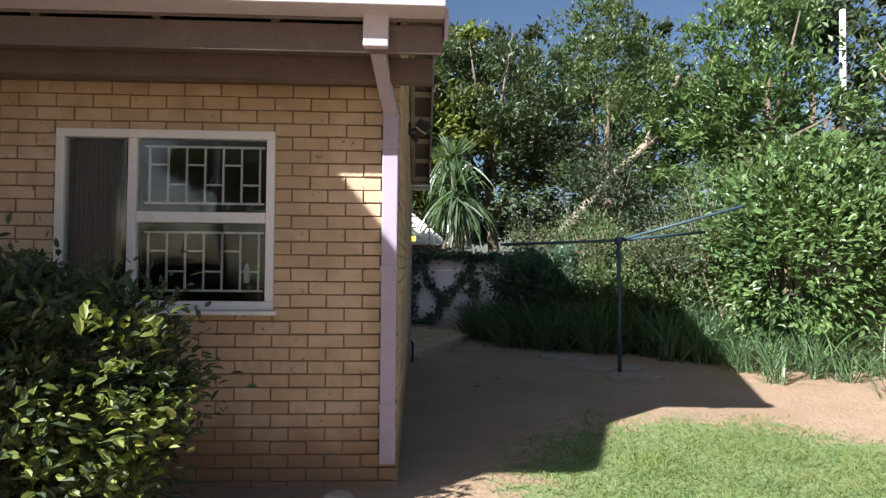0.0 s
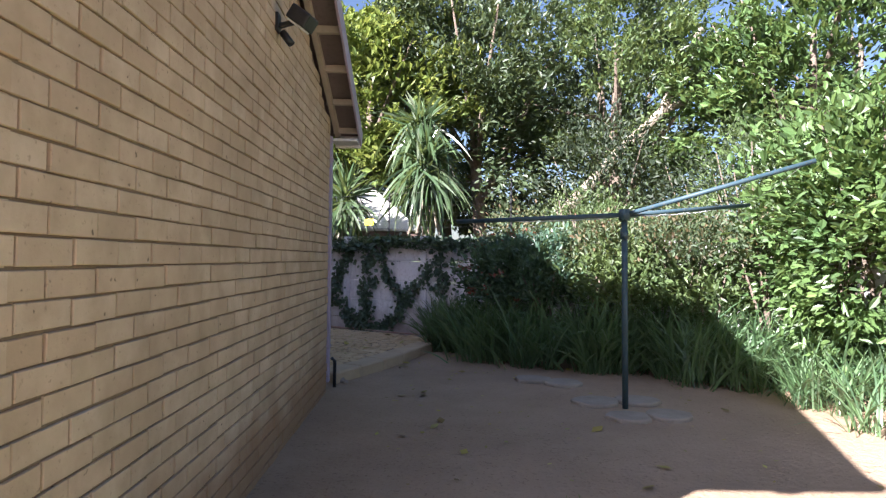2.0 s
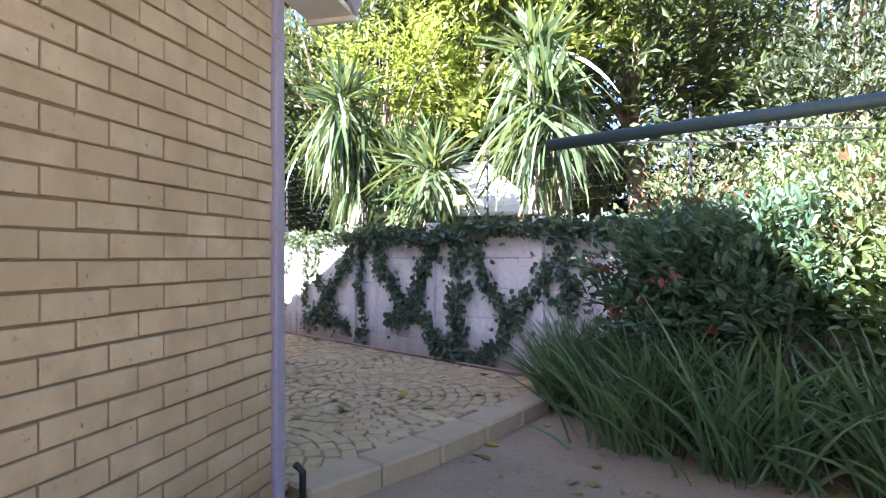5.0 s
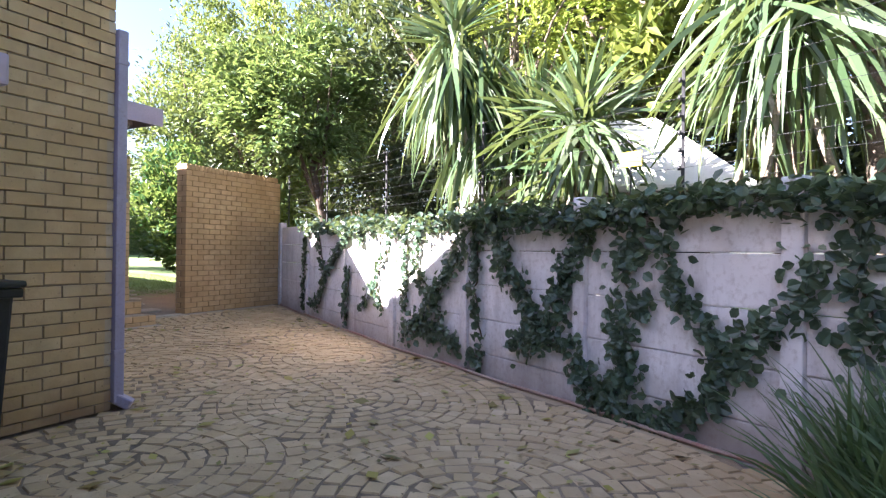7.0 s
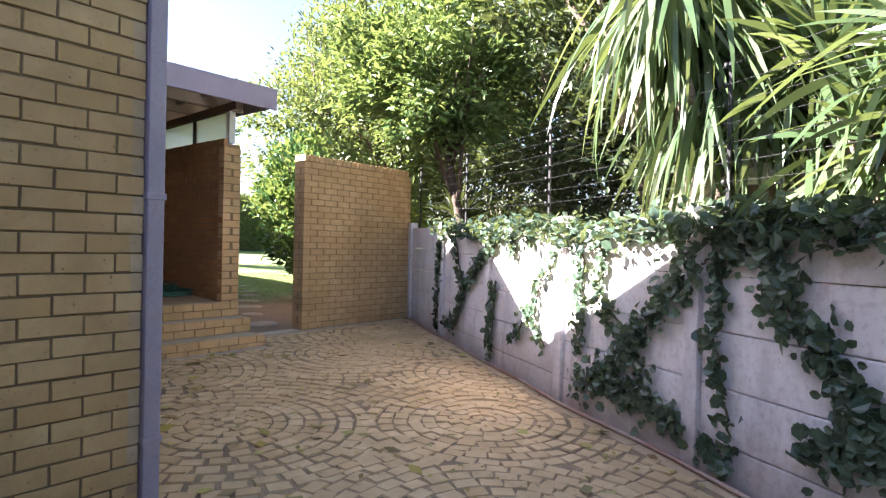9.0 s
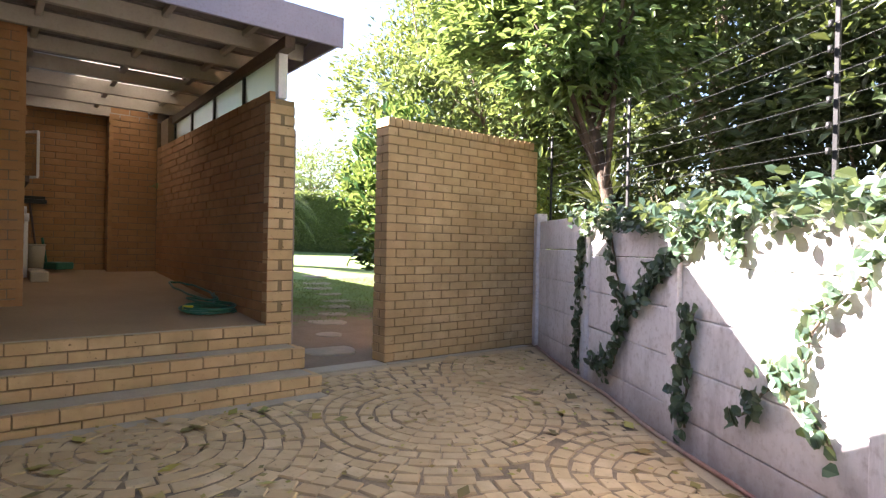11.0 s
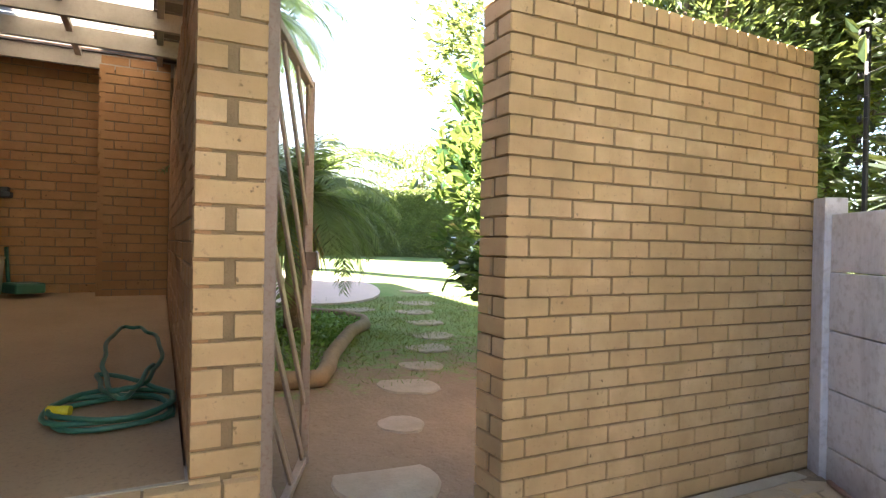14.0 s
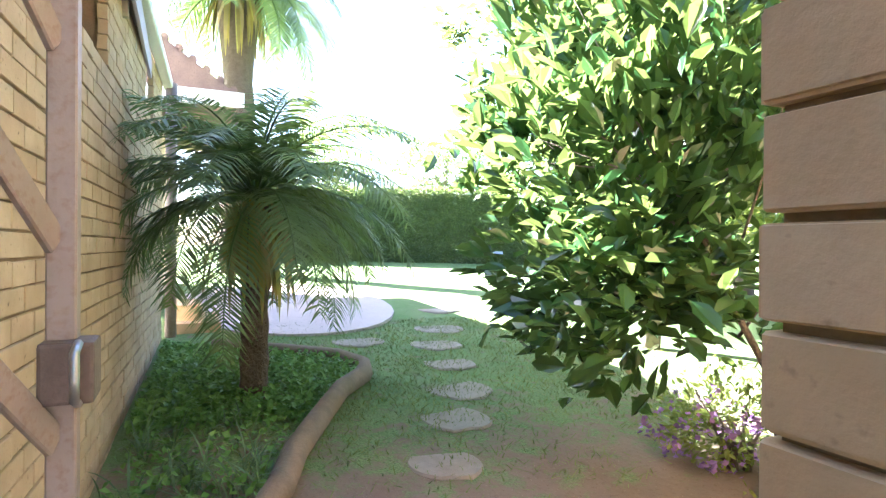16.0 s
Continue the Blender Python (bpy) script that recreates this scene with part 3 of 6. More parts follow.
def kerb_side(x, y):
    d = (KERB_B - KERB_A).normalized()
    return (x - KERB_A.x) * d.y - (y - KERB_A.y) * d.x   # positive on the soil side


def ground_z(x, y):
    low = 0.03 + 0.012 * math.sin(1.7 * x + 0.6 * y) * math.cos(0.9 * y)
    s = min(max((0.02 - kerb_side(x, y)) / 0.12, 0.0), 1.0) if y > 8.6 else 0.0
    yard = pav_z(x) - (0.06 if x > -7.28 else 0.0)
    if x < -7.28:
        yard += 0.012 * math.sin(2.1 * x) * math.sin(1.3 * y)
    if x < -6 and y < 8.6:
        s = min(max((y - 4) / 4.0, 0), 1)
    return low * (1 - s) + yard * s


def grass_amount(x, y):
    g = 0.0
    d = math.hypot((x - 2.5) / 1.9, (y - 4.8) / 1.9)
    g = max(g, min(1.0, 1.6 - 1.3 * d))
    if x < -9.3:
        g = max(g, min(0.68, 0.22 + 0.25 * (-9.3 - x)))
        if x < -13:
            g = max(g, min(1.0, 0.55 + (-13 - x) * 0.1))
    if y > 20 or abs(x) > 25:
        g = max(g, 0.9)
    return max(0.0, g)


def build_ground():
    def axis(lo, hi, step, far):
        inner = list(np.arange(lo, hi + 1e-6, step))
        out, d = [], step
        while d < far:
            d *= 1.5
            out.append(d)
        return [lo - d for d in reversed(out)] + inner + [hi + d for d in out]
    xs, ys = axis(-24, 9, 0.2, 400), axis(-3, 24, 0.2, 400)
    verts = [(x, y, ground_z(x, y)) for y in ys for x in xs]
    nx = len(xs)
    quads = [(j * nx + i, j * nx + i + 1, (j + 1) * nx + i + 1, (j + 1) * nx + i) for j in range(len(ys) - 1) for i in range(nx - 1)]
    me = raw_mesh("ground", verts, quads, M_ground, True)
    at = me.attributes.new("grass", "FLOAT", "POINT")
    at.data.foreach_set("value", np.array([grass_amount(v[0], v[1]) for v in verts], np.float32))
    # 1 where the soil takes its darker tone, beyond the gate
    soil_at = me.attributes.new("soil_tone", "FLOAT", "POINT")
    soil_at.data.foreach_set("value", np.array([min(max((-7.0 - v[0]) / 0.3, 0.0), 1.0) if v[0] > -16 and v[1] > 14 else 0.0 for v in verts], np.float32))
    tagged(new("ground", me), "bare brown soil with thin patches of lawn grass", "ground", kind="structure")


build_ground()

# ---- front house: gable end, front wall, roof ----
GY0, GY1, RIDGE_Y, EAVE_F, EAVE_R = 5.02, 9.50, 7.0, 4.42, 9.86
SLOPE = 0.45
Z_EF = 2.86          # top of the roof at the front eave


def roof_z(y):
    zr = Z_EF + SLOPE * (RIDGE_Y - EAVE_F)
    return zr - SLOPE * abs(y - RIDGE_Y)


def gable_top(u):
    return roof_z(GY0 + u) - 0.17


gable = thing("wall_gable", "buff face-brick gable wall with raked joints and soil splashes", "wall", kind="structure", at=(0, 7.2, 0))
bm = bmesh.new()
prof = [(GY0 + 0.02, -0.1), (GY1 - 0.02, -0.1), (GY1 - 0.02, gable_top(GY1 - GY0)), (RIDGE_Y, roof_z(RIDGE_Y) - 0.15), (GY0 + 0.02, gable_top(0.0))]
fr = [bm.verts.new((-0.010, y, z)) for y, z in prof]
bk = [bm.verts.new((-0.22, y, z)) for y, z in prof]
bm.faces.new(fr)
bm.faces.new(bk[::-1])
for k in range(5):
    bm.faces.new((fr[k], bk[k], bk[(k + 1) % 5], fr[(k + 1) % 5]))
part("core", bm, M_mortar, gable)
lay_bricks(gable, (0, GY1), (0, -1), (1, 0), 46, 1.342 - 16 * CO, GY1 - GY0, first=0, near=(0.0, 2.4, 0.25, 2.7), m_part=M_brick, m_stuff=M_brick_s, top=lambda u: gable_top(GY1 - GY0 - u) + 0.02)

WX0, WX1, WZ0, WZ1 = -2.20, -0.81, 1.16, 2.32
front = thing("wall_front", "buff face-brick front wall under a deep eave", "wall", kind="structure", at=(-3, 5.02, 0))
bm = bmesh.new()
for x0, x1, z0, z1 in ((-7.0, WX0, -0.1, 2.75), (WX1, -0.23, -0.1, 2.75), (WX0, WX1, -0.1, WZ0), (WX0, WX1, WZ1, 2.75)):
    box_bm(bm, x0, x1, GY0 + 0.010, GY0 + 0.22, z0, z1)
part("core", bm, M_mortar, front)
lay_bricks(front, (-7.0, GY0), (1, 0), (0, -1), 31, 1.342 - 16 * CO, 7.0, holes=((WX0 + 7, WX1 + 7, WZ0, WZ1),), first=1, near=(6.15, 7.0, 0.3, 2.3), m_part=M_brick, m_stuff=M_brick_s, shift=-0.116 + 0.04)

# rear and far side of the front house, plain walls that close it
solid("wall_rear", box(-3.34, -0.23, GY1 - 0.22, GY1 - 0.003, 0.0, 2.6), M_mortar, "plain brick rear wall of the house", "wall", kind="structure")
solid("wall_west", box(-7.22, -7.0, GY0 + 0.01, 12.0, -0.1, 2.75), M_mortar, "plain side wall closing the house", "wall", kind="structure")


def build_roof():
    t = thing("roof", "shallow pitched roof with lilac-grey barge boards and open rafter eaves", "roof", kind="structure", at=(-3, 7, 2.6))
    zr = roof_z(RIDGE_Y)
    for y0, y1 in ((EAVE_F, RIDGE_Y), (RIDGE_Y, EAVE_R)):
        bm = bmesh.new()
        z0, z1 = roof_z(y0), roof_z(y1)
        vs = [bm.verts.new(p) for p in ((-7.5, y0, z0), (0.26, y0, z0), (0.26, y1, z1), (-7.5, y1, z1), (-7.5, y0, z0 - 0.05), (0.26, y0, z0 - 0.05), (0.26, y1, z1 - 0.05), (-7.5, y1, z1 - 0.05))]
        for q in ((0, 1, 2, 3), (7, 6, 5, 4), (0, 4, 5, 1), (1, 5, 6, 2), (2, 6, 7, 3), (3, 7, 4, 0)):
            bm.faces.new([vs[i] for i in q])
        part("roof_sheet", bm, M_soffit, t)
    # barge boards on the gable, rafters along it, short lookouts between
    for y0, y1 in ((EAVE_F - 0.03, RIDGE_Y), (RIDGE_Y, EAVE_R + 0.03)):
        part("barge_board", bar((0.27, y0, roof_z(y0) - 0.06), (0.27, y1, roof_z(y1) - 0.06), 0.022, 0.17), M_lilac, t, "lilac-grey barge board")
        part("wall_plate", bar((0.035, y0 + 0.1, roof_z(y0 + 0.1) - 0.085), (0.035, y1, roof_z(y1) - 0.085), 0.05, 0.07), M_beam, t)
    k = EAVE_F + 0.25
    while k < EAVE_R:
        part("lookout", bar((0.0, k, roof_z(k) - 0.085), (0.255, k, roof_z(k) - 0.085), 0.05, 0.06), M_beam, t)
        k += 0.42
    part("eave_board", bar((0.0, EAVE_R - 0.1, roof_z(EAVE_R) - 0.13), (0.26, EAVE_R - 0.1, roof_z(EAVE_R) - 0.13), 0.3, 0.03), M_white, t, "white boxed eave end")
    part("eave_stop", bar((0.0, EAVE_R, roof_z(EAVE_R) - 0.10), (0.27, EAVE_R, roof_z(EAVE_R) - 0.10), 0.03, 0.14), M_white, t)
    part("fascia", bar((-7.5, EAVE_F + 0.03, Z_EF - 0.14), (0.25, EAVE_F + 0.03, Z_EF - 0.14), 0.022, 0.16), M_wood, t, "dark timber fascia")
    part("purlin", bar((-7.0, 4.72, 2.63), (0.2, 4.72, 2.63), 0.09, 0.14), M_wood, t)
    # rafters under the front eave
    for k in range(11):
        x = -0.03 - 0.65 * k
        part("rafter", bar((x, EAVE_F + 0.05, roof_z(EAVE_F + 0.05) - 0.12), (x, 5.4, roof_z(5.4) - 0.12), 0.05, 0.13), M_wood, t)
    part("gutter", box(-7.5, 0.26, EAVE_F - 0.17, EAVE_F + 0.017, Z_EF - 0.03, Z_EF + 0.06, 0.012), M_palelilac, t, "pale lilac painted box gutter")
    part("soffit", box(-7.2, 0.0, EAVE_F + 0.06, GY0, 2.70, 2.715), M_wood, t)


build_roof()


def downpipe(label, x, y, z0, z1, w=0.085, d=0.075, shoe=None, offset=None):
    t = thing("downpipe", label, "downpipe", "downpipes", at=(x, y, z0))
    bm = box(x - w / 2, x + w / 2, y - d / 2, y + d / 2, z0, z1, 0.008)
    part("pipe", bm, M_lilac, t)
    for z in (z0 + 0.35, (z0 + z1) / 2 + 0.1, z1 - 0.25):
        part("bracket", box(x - w / 2 - 0.006, x + w / 2 + 0.006, y - d / 2 - 0.006, y + d / 2 + 0.006, z, z + 0.03, 0.003), M_lilac, t)
    if shoe:
        part("shoe", bar((x, y, z0 + 0.03), (x + shoe[0], y + shoe[1], z0 - 0.03), 0.085, 0.075, 0.008), M_lilac, t)
    if offset:
        part("swan_neck", bar((x, y, z1 - 0.02), (x + offset[0], y + offset[1], z1 + offset[2]), 0.085, 0.075, 0.008), M_lilac, t)
    return t


downpipe("lilac-grey square downpipe at the gable corner, scuffed white near its foot", -0.06, 4.965, 0.2, 2.45, 0.10, 0.09, None, (-0.06, -0.5, 0.25))
part("pipe_head", box(-0.19, -0.05, 4.385, 4.52, 2.66, 2.84, 0.01), M_palelilac, bpy.data.objects["downpipe"], "pale gutter outlet")
downpipe("lilac-grey downpipe on the rear corner of the gable wall", -0.02, 9.545, 0.12, 2.62, 0.085, 0.075)


def build_window():
    t = thing("window_1", "white steel window with dark panes and a white burglar grille", "window", kind="structure", at=(-1.5, 5.05, 1.16))
    y0, y1 = GY0 - 0.012, GY0 + 0.06
    f = 0.055
    bm = bmesh.new()
    box_bm(bm, WX0, WX1, y0, y1, WZ1 - f, WZ1, 0.006)
    box_bm(bm, WX0, WX1, y0, y1, WZ0, WZ0 + f, 0.006)
    for x in (WX0, -1.745, WX1 - f):
        box_bm(bm, x, x + f, y0 + 0.003, y1 - 0.003, WZ0 + f, WZ1 - f, 0.006)
    box_bm(bm, -1.69, WX1 - f, y0 + 0.004, y1 - 0.004, 1.72, 1.79, 0.006)
    part("window_frame", bm, M_white, t)
    part("window_sill", box(WX0 - 0.03, WX1 + 0.03, GY0 - 0.06, GY0 + 0.06, WZ0 - 0.03, WZ0 - 0.003, 0.006), M_white, t)
    for x0, x1, z0, z1 in ((WX0 + f, -1.745, WZ0 + f, WZ1 - f), (-1.69, WX1 - f, WZ0 + f, 1.72), (-1.69, WX1 - f, 1.79, WZ1 - f)):
        p = part("pane", box(x0, x1, GY0 + 0.02, GY0 + 0.025, z0, z1), M_glass, t)
        p.visible_shadow = False
    # white burglar bars behind the glass, in a stepped pattern
    bm = bmesh.new()
    for z0, z1 in ((WZ0 + 0.12, 1.66), (1.85, WZ1 - 0.10)):
        yb = GY0 + 0.05
        for z in (z0, z1):
            bar_bm(bm, (-1.66, yb, z), (WX1 - 0.08, yb, z), 0.012, 0.014, 0)
        xs = np.linspace(-1.63, WX1 - 0.11, 7)
        for k, x in enumerate(xs):
            bar_bm(bm, (x, yb, z0), (x, yb, z1), 0.012, 0.012, 0)
            if k < 6:
                z = z0 + (0.33 if k % 2 else 0.68) * (z1 - z0)
                bar_bm(bm, (x, yb, z), (xs[k + 1], yb, z), 0.012, 0.012, 0)
    part("burglar_bars", bm, M_white, t, "white steel burglar bars")
    bm = bmesh.new()
    n = 14
    for k in range(n):
        x = WX0 + 0.06 + k * 0.03
        tube_bm(bm, [(x, GY0 + 0.14, WZ0 + 0.03), (x, GY0 + 0.14, WZ1 - 0.05)], 0.022, 6)
    part("curtain", bm, M_curtain, t, "dark brown drawn curtain")
    # Added box behind the panes: the room's shade is painted on it.
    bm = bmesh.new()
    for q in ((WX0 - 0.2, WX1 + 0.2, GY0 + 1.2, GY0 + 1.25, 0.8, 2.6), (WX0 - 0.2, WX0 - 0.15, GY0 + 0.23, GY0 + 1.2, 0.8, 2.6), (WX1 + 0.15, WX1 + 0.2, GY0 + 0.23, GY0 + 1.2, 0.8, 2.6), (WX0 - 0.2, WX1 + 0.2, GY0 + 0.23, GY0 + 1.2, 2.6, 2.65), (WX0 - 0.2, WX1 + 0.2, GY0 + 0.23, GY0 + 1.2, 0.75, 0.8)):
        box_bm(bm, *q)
    part("shade_backing", bm, M_dark, t)
    part("blind_bottle", tube([(-1.02, GY0 + 0.13, 1.33), (-1.02, GY0 + 0.13, 1.42), (-1.02, GY0 + 0.13, 1.46)], [0.022, 0.022, 0.01], 8), M_white, t, "small white bottle on the sill")


build_window()


def floodlight():
    t = thing("floodlight", "small black floodlight on a bracket high on the brick gable", "floodlight", at=(0.0, 7.44, 2.9))
    part("backplate", box(0.0, 0.02, 7.39, 7.47, 2.86, 2.98, 0.004), M_black, t)
    part("arm", bar((0.02, 7.43, 2.9), (0.12, 7.43, 2.93), 0.03, 0.03), M_black, t)
    bm = box(-0.07, 0.07, -0.1, 0.1, -0.05, 0.05, 0.015)
    bmesh.ops.transform(bm, matrix=pose(0.17, 7.43, 2.95, 10, 35, 0), verts=bm.verts)
    part("lamp_body", bm, M_black, t)
    bm = box(-0.055, 0.055, -0.085, 0.085, -0.062, -0.048, 0.004)
    bmesh.ops.transform(bm, matrix=pose(0.17, 7.43, 2.95, 10, 35, 0), verts=bm.verts)
    part("lens", bm, M_white, t, "pale lamp glass")
    part("sensor", tube([(0.04, 7.43, 2.86), (0.1, 7.43, 2.78)], 0.025, 8), M_black, t)


floodlight()

# ---- rear wing: wall beside the cobbled yard ----
BX, BY0, BY1 = -3.36, 9.5, 11.93
wing = thing("wall_wing", "buff face-brick wall of the rear wing beside the cobbles", "wall", kind="structure", at=(BX, 11, 0))
bm = bmesh.new()
box_bm(bm, BX - 0.22, BX - 0.010, BY0 - 0.22, BY1 - 0.010, 0.0, 3.45)
box_bm(bm, -7.0, BX - 0.221, BY1 - 0.22, BY1 - 0.010, 0.0, 3.45)
part("core", bm, M_mortar, wing)
lay_bricks(wing, (BX, BY1), (0, -1), (1, 0), 38, 0.12, BY1 - BY0, first=0, near=(0.0, 1.6, 0.3, 2.3), m_part=M_brick_w, m_stuff=M_brick_ws, shift=-0.116)
lay_bricks(wing, (-7.0, BY1), (1, 0), (0, 1), 38, 0.12, 7.0 + BX, first=1, m_part=M_brick, m_stuff=M_brick_s)
downpipe("lilac-grey square downpipe with a kicked-out shoe on the rear wing", -3.37, 11.975, 0.2, 2.9, 0.085, 0.075, (0.08, 0.07))


def main_roof():
    """The main house roof behind the yard: its north eave, ridge and east verge shade the yard."""
    ye, yr, ys = 12.28, 7.2, 1.75
    ze, zr, zs = 3.80, 6.15, 3.62
    x0, x1 = -12.6, -3.08
    t = thing("main_roof", "pitched main roof of the house with lilac-grey fascia", "roof", kind="structure", at=(-7, 7.2, 3.8))
    for ya, za, yb, zb in ((ye, ze, yr, zr), (ys, zs, yr, zr)):
        bm = bmesh.new()
        vs = [bm.verts.new(p) for p in ((x0, ya, za), (x1, ya, za), (x1, yb, zb), (x0, yb, zb), (x0, ya, za - 0.08), (x1, ya, za - 0.08), (x1, yb, zb - 0.08), (x0, yb, zb - 0.08))]
        for q in ((0, 1, 2, 3), (7, 6, 5, 4), (0, 4, 5, 1), (1, 5, 6, 2), (2, 6, 7, 3), (3, 7, 4, 0)):
            bm.faces.new([vs[i] for i in q])
        part("roof_slope", bm, M_tile, t)
        part("barge_board", bar((x1 + 0.013, ya, za - 0.06), (x1 + 0.013, yb, zb - 0.06), 0.022, 0.2), M_lilac, t)
    part("fascia", box(x0, x1, ye + 0.003, ye + 0.028, ze - 0.22, ze - 0.01, 0.004), M_lilac, t)
    part("soffit", box(x0, x1 - 0.01, 11.94, ye, ze - 0.2, ze - 0.185), M_lilac, t)
    bm = bmesh.new()
    prof = [(2.05, -0.1), (5.0, -0.1), (5.3, 2.6), (11.9, 2.6), (11.9, 3.6), (yr, zr - 0.15), (2.05, 3.64)]
    a = [bm.verts.new((-3.37, y, z)) for y, z in prof]
    b = [bm.verts.new((-3.58, y, z)) for y, z in prof]
    bm.faces.new(a)
    bm.faces.new(b[::-1])
    for k in range(7):
        bm.faces.new((a[k], b[k], b[(k + 1) % 7], a[(k + 1) % 7]))
    part("gable_wall", bm, M_plaster, t)
    part("south_wall", box(-12.5, -3.59, 2.05, 2.25, -0.1, 3.62), M_plaster, t)
    part("west_wall", box(-12.7, -12.51, 2.05, 13.8, -0.1, 3.75), M_plaster, t)


main_roof()


def wheelie_bin(x, y, z):
    t = thing("wheelie_bin", "black plastic wheelie bin standing against the brick wall", "bin", at=(x, y, z))
    bm = box(-0.24, 0.24, -0.27, 0.27, 0.08, 0.92, 0.02)
    for v in bm.verts:
        f = 0.82 + 0.18 * (v.co.z / 0.92)
        v.co.x, v.co.y = v.co.x * f, v.co.y * f
    bmesh.ops.translate(bm, vec=(x, y, z), verts=bm.verts)
    part("body", bm, M_black, t)
    part("rim", box(x - 0.27, x + 0.27, y - 0.30, y + 0.30, z + 0.90, z + 0.95, 0.012), M_black, t)
    bm = box(x - 0.275, x + 0.29, y - 0.305, y + 0.305, z + 0.952, z + 0.99, 0.014)
    part("lid", bm, M_black, t)
    part("handle", tube([(x - 0.29, y - 0.2, z + 0.93), (x - 0.29, y + 0.2, z + 0.93)], 0.015, 8), M_black, t)
    for s in (-0.2, 0.2):
        part("wheel", tube([(x - 0.2, y + s - 0.02, z + 0.1), (x - 0.2, y + s + 0.02, z + 0.1)], 0.1, 14), M_black, t)


wheelie_bin(-2.98, 10.72, pav_z(-3))

# ---- patio: steps, floor, walls, roof ----
SX = (-6.56, -6.85, -7.09)        # risers, from the yard up
SZ = (0.392, 0.565, 0.738)
SY0, SY1 = 12.0, 14.66
steps = thing("steps", "three wide yellow-brick steps with screeded treads up to the patio", "steps", kind="structure", at=(-6.7, 13.3, 0.24))
for k in range(3):
    x1 = SX[k]
    x0 = SX[k + 1] if k < 2 else -7.25
    yend = SY1 + (0.03, 0.015, 0.0)[k]
    part("tread_core", box(x0 - 0.05, x1 - 0.06, SY0, yend - 0.06, 0.1, SZ[k] - (0.002, 0.003, 0.004)[k]), M_step, steps)
    zb = SZ[k] - 2 * CO
    lay_bricks(steps, (x1, yend), (0, -1), (1, 0), 2, zb - JT, yend - SY0, first=k, near=(0, 9, 0, 3), m_part=M_ybrick, m_stuff=M_ybrick_s, depth=0.10, shift=-0.116 * (k % 2))
    lay_bricks(steps, (x0, yend), (1, 0), (0, 1), 2, zb - JT, x1 - x0 - 0.012, first=k, near=(0, 9, 0, 3), m_part=M_ybrick, m_stuff=M_ybrick_s, depth=0.08)
    part("joint_core", box(x1 - 0.09, x1 - 0.012, SY0, yend - 0.012, 0.1, SZ[k] - 0.012), M_mortar_y, steps)

PXB = -11.2          # back wall of the patio


def patio_z(x):
    return 0.735 + 0.28 * min(max((-7.3 - x) / 3.8, 0), 1.3)


bm = bmesh.new()
vs = [bm.verts.new(p) for p in ((-7.17, 11.95, 0.735), (-7.17, 14.44, 0.735), (-12.9, 14.44, patio_z(-12.9)), (-12.9, 11.95, patio_z(-12.9)))]
vs2 = [bm.verts.new((v.co.x, v.co.y, 0.2)) for v in vs]
bm.faces.new(vs)
bm.faces.new(vs2[::-1])
for k in range(4):
    bm.faces.new((vs[k], vs2[k], vs2[(k + 1) % 4], vs[(k + 1) % 4]))
solid("patio_floor", bm, M_floor, "smooth tan screeded patio floor", "floor", kind="structure")

# wall between patio and garden, ending in a pier beside the gate
PT = 2.665
pw = thing("wall_patio", "yellow face-brick patio wall with a toothed pier at its end", "wall", kind="structure", at=(-7.3, 14.56, 0.2))
bm = bmesh.new()
box_bm(bm, -11.1, -7.15, 14.46, 14.65, 0.1, PT - 0.02)
part("core", bm, M_mortar, pw)
part("pier_core", box(-7.15, -7.136, 14.455, 14.666, 0.1, PT - 0.02), M_mortar_y, pw)
lay_bricks(pw, (-7.135, 14.45), (-1, 0), (0, -1), 23, 0.738 - 0 * CO, 4.06, first=0, near=(0, 4.05, 0, 4), m_part=M_rbrick, m_stuff=M_rbrick_s, shift=-0.116 + 0.0)
lay_bricks(pw, (-14.0, 15.0), (0.9988, -0.0485), (0.0485, 0.9988), 28, 0.20, 6.86, first=1, near=(4.6, 6.86, 0.3, 2.0), m_part=M_brick, m_stuff=M_brick_s, top=None)
lay_bricks(pw, (-14.0, 15.0), (0.9988, -0.0485), (0.0485, 0.9988), 9, 0.20 + 28 * CO, 3.3, first=1, m_stuff=M_brick_s, holes=((0.9, 1.5, 2.75, 3.2),))
bm = box(-14.0, -10.75, 14.60, 14.80, 2.58, 3.36)
part("upper_core", bm, M_mortar, pw)
part("gutter", bar((-14.2, 15.06, 3.38), (-10.7, 14.90, 3.38), 0.1, 0.09, 0.01), M_white, pw, "white gutter along the wall top")
bm = bmesh.new()
vs = [(-14.0, 14.98), (-11.1, 14.655), (-7.15, 14.655), (-7.15, 14.660)]
v0 = [bm.verts.new((x, y, 0.1)) for x, y in vs]
v1 = [bm.verts.new((x, y, 2.58)) for x, y in vs]
for k in range(4):
    bm.faces.new((v0[k], v0[(k + 1) % 4], v1[(k + 1) % 4], v1[k]))
bm.faces.new(v1)
part("outer_core", bm, M_mortar, pw)
